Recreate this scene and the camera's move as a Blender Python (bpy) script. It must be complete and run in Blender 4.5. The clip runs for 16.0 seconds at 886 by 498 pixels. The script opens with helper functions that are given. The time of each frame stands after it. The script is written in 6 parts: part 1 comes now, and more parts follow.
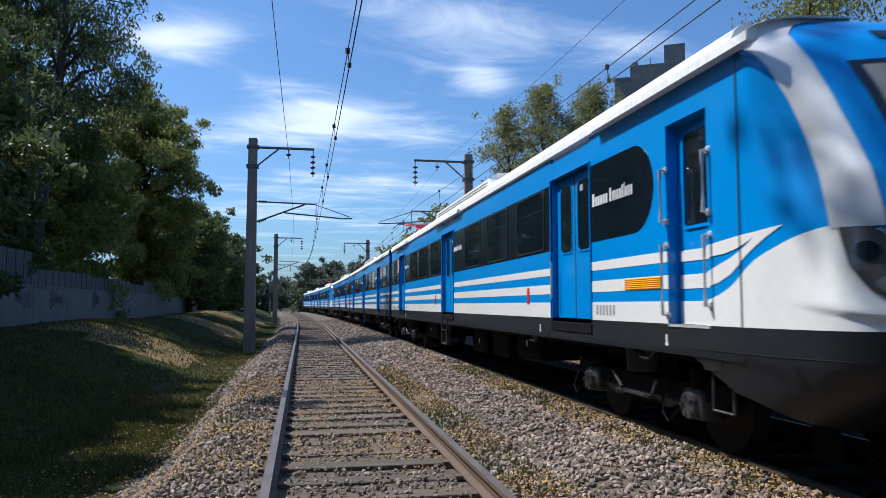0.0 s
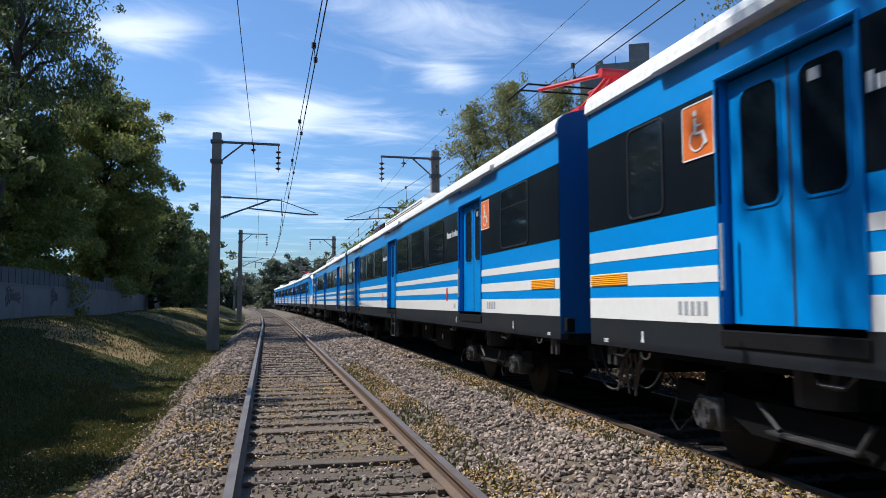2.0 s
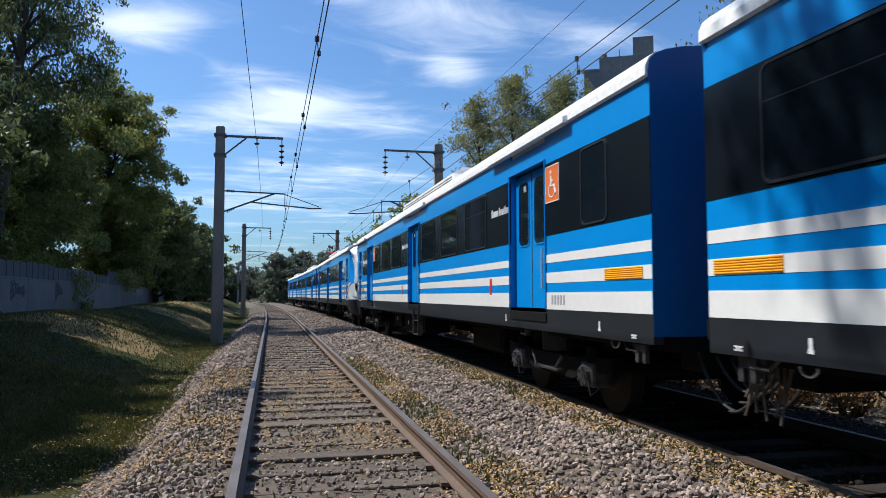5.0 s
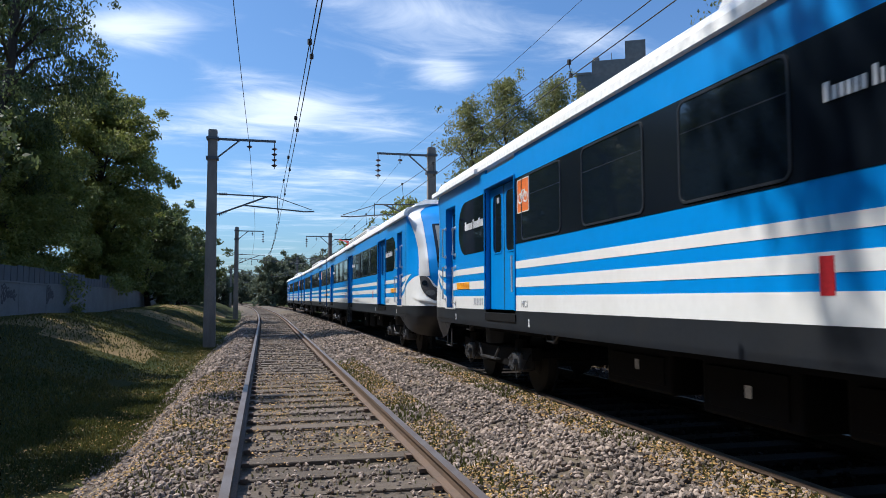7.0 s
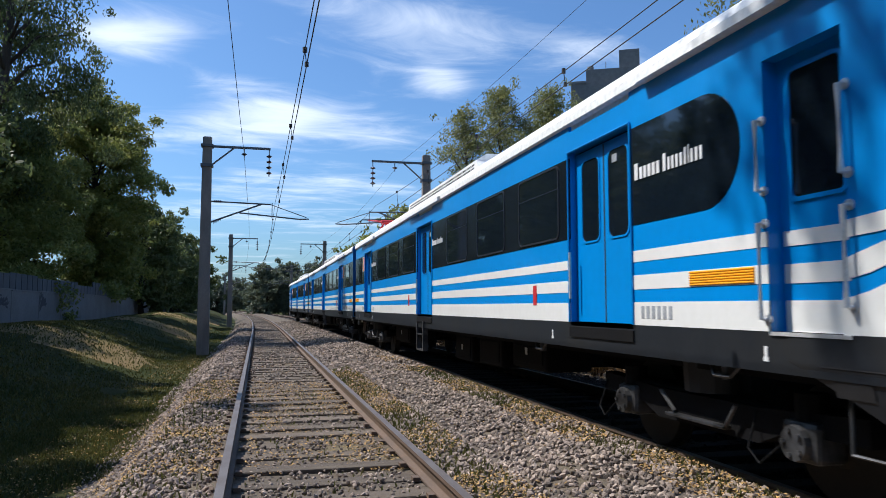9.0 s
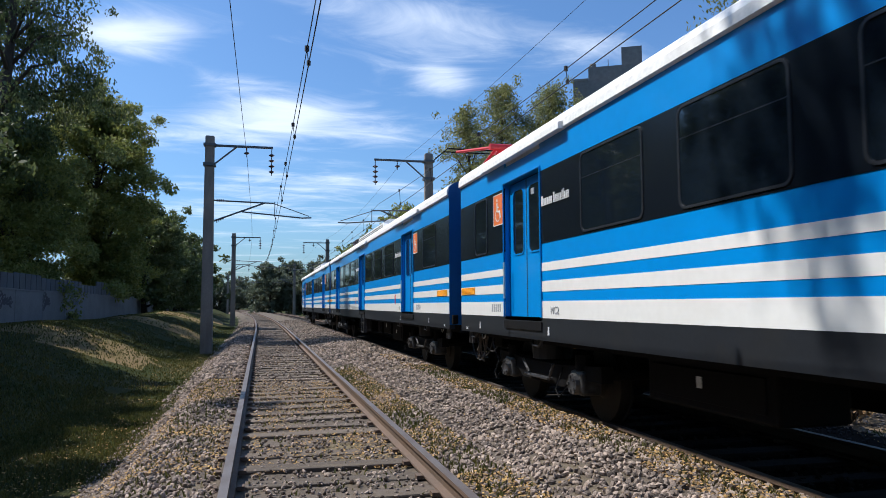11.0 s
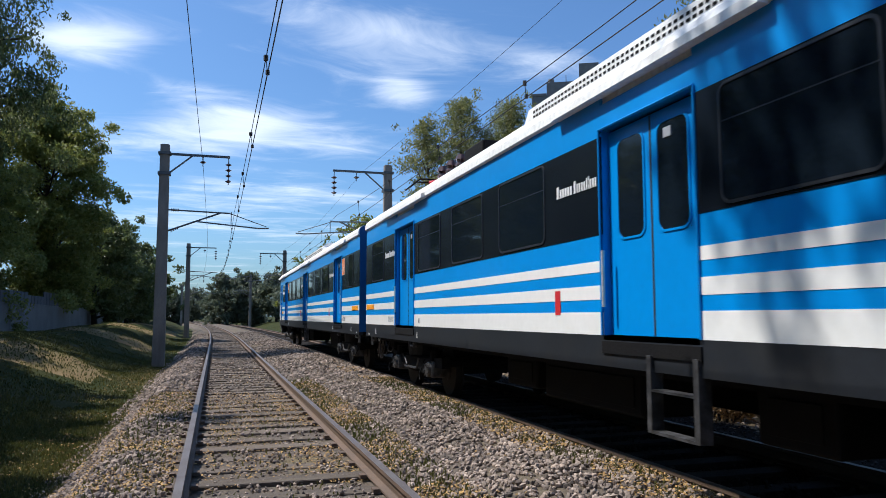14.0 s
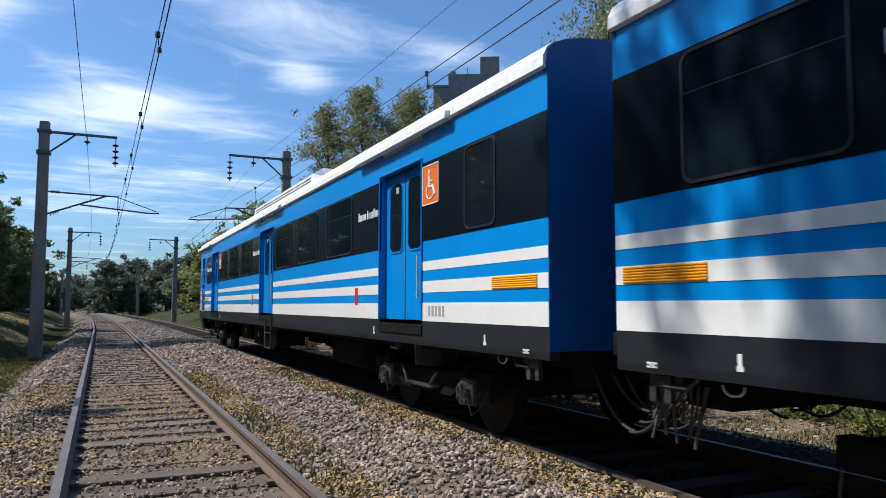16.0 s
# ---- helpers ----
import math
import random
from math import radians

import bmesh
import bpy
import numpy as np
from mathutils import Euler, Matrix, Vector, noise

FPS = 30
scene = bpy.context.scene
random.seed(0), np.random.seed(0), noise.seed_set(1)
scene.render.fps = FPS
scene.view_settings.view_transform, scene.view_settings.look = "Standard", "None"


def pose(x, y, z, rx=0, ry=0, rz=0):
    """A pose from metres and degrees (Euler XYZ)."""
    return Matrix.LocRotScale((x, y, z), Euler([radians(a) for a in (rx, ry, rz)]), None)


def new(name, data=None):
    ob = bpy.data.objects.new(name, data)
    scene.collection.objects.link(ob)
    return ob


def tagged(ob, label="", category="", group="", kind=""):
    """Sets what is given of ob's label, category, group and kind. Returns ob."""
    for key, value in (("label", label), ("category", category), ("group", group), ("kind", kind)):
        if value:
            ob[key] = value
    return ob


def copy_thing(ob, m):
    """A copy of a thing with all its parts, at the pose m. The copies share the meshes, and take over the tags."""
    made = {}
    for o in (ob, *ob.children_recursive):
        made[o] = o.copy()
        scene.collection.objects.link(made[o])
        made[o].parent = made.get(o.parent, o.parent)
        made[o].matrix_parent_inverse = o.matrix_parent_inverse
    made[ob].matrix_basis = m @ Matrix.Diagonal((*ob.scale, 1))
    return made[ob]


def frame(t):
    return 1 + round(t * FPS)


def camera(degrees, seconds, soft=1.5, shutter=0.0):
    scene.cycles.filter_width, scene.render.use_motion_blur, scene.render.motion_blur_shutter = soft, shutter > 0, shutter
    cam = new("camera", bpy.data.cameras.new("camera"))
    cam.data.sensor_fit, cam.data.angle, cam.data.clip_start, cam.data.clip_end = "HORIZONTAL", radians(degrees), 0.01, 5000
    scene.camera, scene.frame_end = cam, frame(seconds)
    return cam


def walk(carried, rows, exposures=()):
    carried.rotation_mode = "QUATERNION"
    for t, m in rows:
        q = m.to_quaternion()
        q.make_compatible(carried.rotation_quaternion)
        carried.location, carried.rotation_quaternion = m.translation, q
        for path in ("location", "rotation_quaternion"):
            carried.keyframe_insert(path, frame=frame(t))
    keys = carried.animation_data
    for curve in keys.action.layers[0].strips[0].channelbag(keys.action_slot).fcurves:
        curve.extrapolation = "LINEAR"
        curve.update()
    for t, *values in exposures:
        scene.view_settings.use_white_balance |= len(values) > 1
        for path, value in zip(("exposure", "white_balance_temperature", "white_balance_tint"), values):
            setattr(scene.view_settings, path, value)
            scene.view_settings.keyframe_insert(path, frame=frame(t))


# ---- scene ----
# ---------- camera ----------
cam = camera(62.0, 16.0, soft=0.55, shutter=0.12)
EYE = (0.0, 0.0, 1.37)          # z = 0 is the top of the rails, y runs along the track
TURNS = [
    (0.0, -10.76, 4.35, 0.0), (0.5, -11.46, 4.31, -0.24), (1.0, -11.64, 4.46, -0.01), (1.5, -13.42, 4.39, -0.37),
    (2.0, -13.36, 4.08, 0.06), (2.5, -13.19, 4.03, -0.15), (3.0, -13.52, 4.05, -0.17), (3.5, -13.2, 3.7, -0.05),
    (4.0, -13.08, 3.59, 0.02), (5.2, -13.1, 3.6, 0.05), (6.5, -13.3, 3.63, 0.14), (7.0, -13.63, 3.83, 0.15), (7.5, -13.61, 4.05, 0.13),
    (8.0, -13.92, 4.37, 0.1), (8.2, -14.16, 4.5, 0.05), (9.3, -14.0, 4.4, 0.1), (10.5, -13.86, 4.29, 0.19), (11.0, -13.83, 4.3, 0.27),
    (11.5, -13.68, 4.33, 0.35), (12.0, -13.63, 4.19, 0.36), (12.5, -14.45, 4.29, 0.3), (13.0, -15.13, 4.58, 0.02),
    (13.5, -16.25, 4.78, -0.03), (14.0, -17.06, 5.22, 0.12), (14.5, -17.13, 5.14, 0.08), (15.0, -17.55, 5.06, 0.16),
    (15.5, -19.83, 4.76, -0.02), (16.0, -24.89, 4.41, -0.07)]
walk(cam, [(t, pose(*EYE, 90 + pitch, roll, yaw)) for t, yaw, pitch, roll in TURNS],
     [(0.0, 0.47, 6200, 10), (0.6, 0.53, 6370, 10), (16.0, 0.53, 6370, 10)])

# ---------- light ----------
SUN_TO = Vector((-0.66, 0.34, 1.05)).normalized()      # towards the sun
elev, azim = math.asin(SUN_TO.z), math.atan2(SUN_TO.x, SUN_TO.y)
sun = new("sun", bpy.data.lights.new("sun", "SUN"))
sun.data.energy, sun.data.angle, sun.data.color = 4.2, radians(0.55), (1.0, 0.955, 0.89)
sun.matrix_world = Matrix.Translation((-40, 20, 50)) @ SUN_TO.to_track_quat("Z", "Y").to_matrix().to_4x4()

world = bpy.data.worlds.new("sky")
world.use_nodes = True
scene.world = world


def sky_nodes():
    nt = world.node_tree
    nt.nodes.clear()
    N, L = nt.nodes.new, nt.links.new
    out, bg, sky = N("ShaderNodeOutputWorld"), N("ShaderNodeBackground"), N("ShaderNodeTexSky")
    sky.sky_type, sky.sun_disc = "NISHITA", False
    sky.sun_elevation, sky.sun_rotation = elev, azim
    sky.air_density, sky.dust_density, sky.ozone_density = 1.0, 1.6, 2.0
    co = N("ShaderNodeTexCoord")
    # cirrus: stretched noise on a flat layer high above
    sep, zz = N("ShaderNodeSeparateXYZ"), N("ShaderNodeMath")
    L(co.outputs["Generated"], sep.inputs[0])
    zz.operation, zz.inputs[1].default_value = "MAXIMUM", 0.03
    L(sep.outputs["Z"], zz.inputs[0])
    flat = []
    for axis in "XY":
        d = N("ShaderNodeMath")
        d.operation = "DIVIDE"
        L(sep.outputs[axis], d.inputs[0]), L(zz.outputs[0], d.inputs[1])
        flat.append(d)
    com = N("ShaderNodeCombineXYZ")
    L(flat[0].outputs[0], com.inputs[0]), L(flat[1].outputs[0], com.inputs[1])
    mapg = N("ShaderNodeMapping")
    mapg.inputs["Location"].default_value = (3.1, 1.3, 0.0)
    mapg.inputs["Rotation"].default_value = (0, 0, radians(-12))
    mapg.inputs["Scale"].default_value = (0.55, 0.85, 1.0)
    L(com.outputs[0], mapg.inputs[0])
    big, fine = N("ShaderNodeTexNoise"), N("ShaderNodeTexNoise")
    big.inputs["Scale"].default_value, big.inputs["Detail"].default_value, big.inputs["Distortion"].default_value = 0.9, 4.0, 0.4
    fine.inputs["Scale"].default_value, fine.inputs["Detail"].default_value, fine.inputs["Roughness"].default_value = 3.2, 9.0, 0.62
    fine.inputs["Distortion"].default_value = 0.8
    L(mapg.outputs[0], big.inputs["Vector"]), L(mapg.outputs[0], fine.inputs["Vector"])
    add = N("ShaderNodeMath")
    add.operation, add.inputs[1].default_value = "MULTIPLY_ADD", 0.62
    L(fine.outputs["Fac"], add.inputs[0]), L(big.outputs["Fac"], add.inputs[2])
    # a few cloud banks by their direction, frayed by the noise
    last = add.outputs[0]
    for (dx, dz, wx, wz, amount) in CLOUDS:
        v = N("ShaderNodeCombineXYZ")
        ax, az = N("ShaderNodeMath"), N("ShaderNodeMath")
        for node, src, mid, wid in ((ax, "X", dx, wx), (az, "Z", dz, wz)):
            q = N("ShaderNodeMath")
            q.operation = "DIVIDE"
            L(sep.outputs[src], q.inputs[0]), L(sep.outputs["Y"], q.inputs[1])
            node.operation, node.inputs[1].default_value, node.inputs[2].default_value = "MULTIPLY_ADD", 1 / wid, -mid / wid
            L(q.outputs[0], node.inputs[0])
        L(ax.outputs[0], v.inputs[0]), L(az.outputs[0], v.inputs[1])
        ln = N("ShaderNodeVectorMath")
        ln.operation = "LENGTH"
        L(v.outputs[0], ln.inputs[0])
        fall = N("ShaderNodeMapRange")
        fall.inputs["From Min"].default_value, fall.inputs["From Max"].default_value = 0.0, 1.0
        fall.inputs["To Min"].default_value, fall.inputs["To Max"].default_value = amount, 0.0
        fall.interpolation_type = "SMOOTHSTEP"
        L(ln.outputs["Value"], fall.inputs["Value"])
        s = N("ShaderNodeMath")
        s.operation = "ADD"
        L(last, s.inputs[0]), L(fall.outputs[0], s.inputs[1])
        last = s.outputs[0]
    ramp = N("ShaderNodeMapRange")
    ramp.inputs["From Min"].default_value, ramp.inputs["From Max"].default_value = 0.81, 1.31
    ramp.inputs["To Max"].default_value = 0.8
    ramp.interpolation_type = "SMOOTHSTEP"
    L(last, ramp.inputs["Value"])
    tint = N("ShaderNodeMix")
    tint.data_type, tint.blend_type = "RGBA", "MULTIPLY"
    tint.inputs["Factor"].default_value = 1.0
    tint.inputs["B"].default_value = (0.59, 0.86, 1.13, 1)
    L(sky.outputs[0], tint.inputs["A"])
    mix = N("ShaderNodeMix")
    mix.data_type = "RGBA"
    mix.inputs["B"].default_value = (7.7, 8.4, 9.4, 1)
    L(ramp.outputs[0], mix.inputs["Factor"]), L(tint.outputs["Result"], mix.inputs["A"])
    L(mix.outputs["Result"], bg.inputs["Color"])
    bg.inputs["Strength"].default_value = 0.1
    L(bg.outputs[0], out.inputs[0])


# direction x/y, z/y, half widths, amount
CLOUDS = [(-0.17, 0.35, 0.14, 0.06, 0.44), (0.01, 0.257, 0.135, 0.055, 0.38), (0.245, 0.318, 0.07, 0.04, 0.27),
          (0.155, 0.232, 0.09, 0.026, 0.2), (-0.05, 0.3, 0.09, 0.03, 0.2), (0.2, 0.405, 0.25, 0.06, 0.27), (0.05, 0.14, 0.24, 0.07, 0.20), (0.5, 0.38, 0.2, 0.05, 0.2)]
sky_nodes()


# ---------- materials ----------
def mat(name, base, rough=0.6, metal=0.0, alt=None, scale=4.0, mixed=0.5, fine=60.0, bump=0.1, grime=None, grime_scale=0.8,
        coat=0.0, space="Object", spread=0.0, spec=0.5, stretch=(1, 1, 1), island=False, var=0.13):
    """A principled material with two scales of variation, bump and, by choice, a shift per object or island."""
    m = bpy.data.materials.new(name)
    m.use_nodes = True
    nt = m.node_tree
    N, L = nt.nodes.new, nt.links.new
    b = nt.nodes["Principled BSDF"]
    co, mp = N("ShaderNodeTexCoord"), N("ShaderNodeMapping")
    mp.inputs["Scale"].default_value = stretch
    L(co.outputs[space], mp.inputs[0])
    n1, n2 = N("ShaderNodeTexNoise"), N("ShaderNodeTexNoise")
    n1.inputs["Scale"].default_value, n1.inputs["Detail"].default_value = scale, 6.0
    n2.inputs["Scale"].default_value, n2.inputs["Detail"].default_value = fine, 4.0
    L(mp.outputs[0], n1.inputs["Vector"]), L(mp.outputs[0], n2.inputs["Vector"])
    alt = alt or tuple(c * 0.75 for c in base)
    r1 = N("ShaderNodeMapRange")
    r1.inputs["From Min"].default_value, r1.inputs["From Max"].default_value = 0.38, 0.62
    r1.inputs["To Max"].default_value = mixed
    L(n1.outputs["Fac"], r1.inputs["Value"])
    mx = N("ShaderNodeMix")
    mx.data_type = "RGBA"
    mx.inputs["A"].default_value, mx.inputs["B"].default_value = (*base, 1), (*alt, 1)
    L(r1.outputs[0], mx.inputs["Factor"])
    col = mx.outputs["Result"]
    f2 = N("ShaderNodeMapRange")
    f2.inputs["From Min"].default_value, f2.inputs["From Max"].default_value = 0.3, 0.7
    f2.inputs["To Min"].default_value, f2.inputs["To Max"].default_value = 1 - var, 1 + var
    L(n2.outputs["Fac"], f2.inputs["Value"])
    val = f2.outputs[0]
    if spread:
        rnd = N("ShaderNodeNewGeometry").outputs["Random Per Island"] if island else N("ShaderNodeObjectInfo").outputs["Random"]
        rr = N("ShaderNodeMapRange")
        rr.inputs["To Min"].default_value, rr.inputs["To Max"].default_value = 1 - spread, 1 + spread
        L(rnd, rr.inputs["Value"])
        mu = N("ShaderNodeMath")
        mu.operation = "MULTIPLY"
        L(val, mu.inputs[0]), L(rr.outputs[0], mu.inputs[1])
        val = mu.outputs[0]
    hs = N("ShaderNodeHueSaturation")
    L(val, hs.inputs["Value"]), L(col, hs.inputs["Color"])
    col = hs.outputs["Color"]
    if grime:
        g = N("ShaderNodeTexNoise")
        g.inputs["Scale"].default_value, g.inputs["Detail"].default_value, g.inputs["Roughness"].default_value = grime_scale, 8.0, 0.65
        L(mp.outputs[0], g.inputs["Vector"])
        gr = N("ShaderNodeMapRange")
        gr.inputs["From Min"].default_value, gr.inputs["From Max"].default_value, gr.inputs["To Max"].default_value = 0.5, 0.75, 0.7
        L(g.outputs["Fac"], gr.inputs["Value"])
        gm = N("ShaderNodeMix")
        gm.data_type = "RGBA"
        gm.inputs["B"].default_value = (*grime, 1)
        L(gr.outputs[0], gm.inputs["Factor"]), L(col, gm.inputs["A"])
        col = gm.outputs["Result"]
    L(col, b.inputs["Base Color"])
    b.inputs["Roughness"].default_value, b.inputs["Metallic"].default_value = rough, metal
    b.inputs["Coat Weight"].default_value, b.inputs["Coat Roughness"].default_value = coat, 0.06
    b.inputs["Specular IOR Level"].default_value = spec
    if bump:
        bp = N("ShaderNodeBump")
        bp.inputs["Strength"].default_value, bp.inputs["Distance"].default_value = bump, 0.02
        L(n2.outputs["Fac"], bp.inputs["Height"]), L(bp.outputs[0], b.inputs["Normal"])
    return m


def leafy(name, base, alt, translucent=0.35):
    """Leaves: tint per leaf, a share of light let through."""
    m = bpy.data.materials.new(name)
    m.use_nodes = True
    nt = m.node_tree
    N, L = nt.nodes.new, nt.links.new
    b, out = nt.nodes["Principled BSDF"], nt.nodes["Material Output"]
    g, co, n = N("ShaderNodeNewGeometry"), N("ShaderNodeTexCoord"), N("ShaderNodeTexNoise")
    n.inputs["Scale"].default_value = 0.5
    L(co.outputs["Object"], n.inputs["Vector"])
    a = N("ShaderNodeMath")
    a.operation, a.inputs[1].default_value = "MULTIPLY_ADD", 0.6
    L(g.outputs["Random Per Island"], a.inputs[0])
    s = N("ShaderNodeMath")
    s.operation, s.inputs[1].default_value = "MULTIPLY_ADD", 1.2
    s.inputs[2].default_value = -0.4
    L(n.outputs["Fac"], s.inputs[0]), L(s.outputs[0], a.inputs[2])
    mx = N("ShaderNodeMix")
    mx.data_type, mx.clamp_factor = "RGBA", True
    mx.inputs["A"].default_value, mx.inputs["B"].default_value = (*base, 1), (*alt, 1)
    L(a.outputs[0], mx.inputs["Factor"]), L(mx.outputs["Result"], b.inputs["Base Color"])
    b.inputs["Roughness"].default_value, b.inputs["Specular IOR Level"].default_value = 0.5, 0.35
    t, ms = N("ShaderNodeBsdfTranslucent"), N("ShaderNodeMixShader")
    ms.inputs[0].default_value = translucent
    L(mx.outputs["Result"], t.inputs["Color"])
    L(b.outputs[0], ms.inputs[1]), L(t.outputs[0], ms.inputs[2]), L(ms.outputs[0], out.inputs["Surface"])
    return m


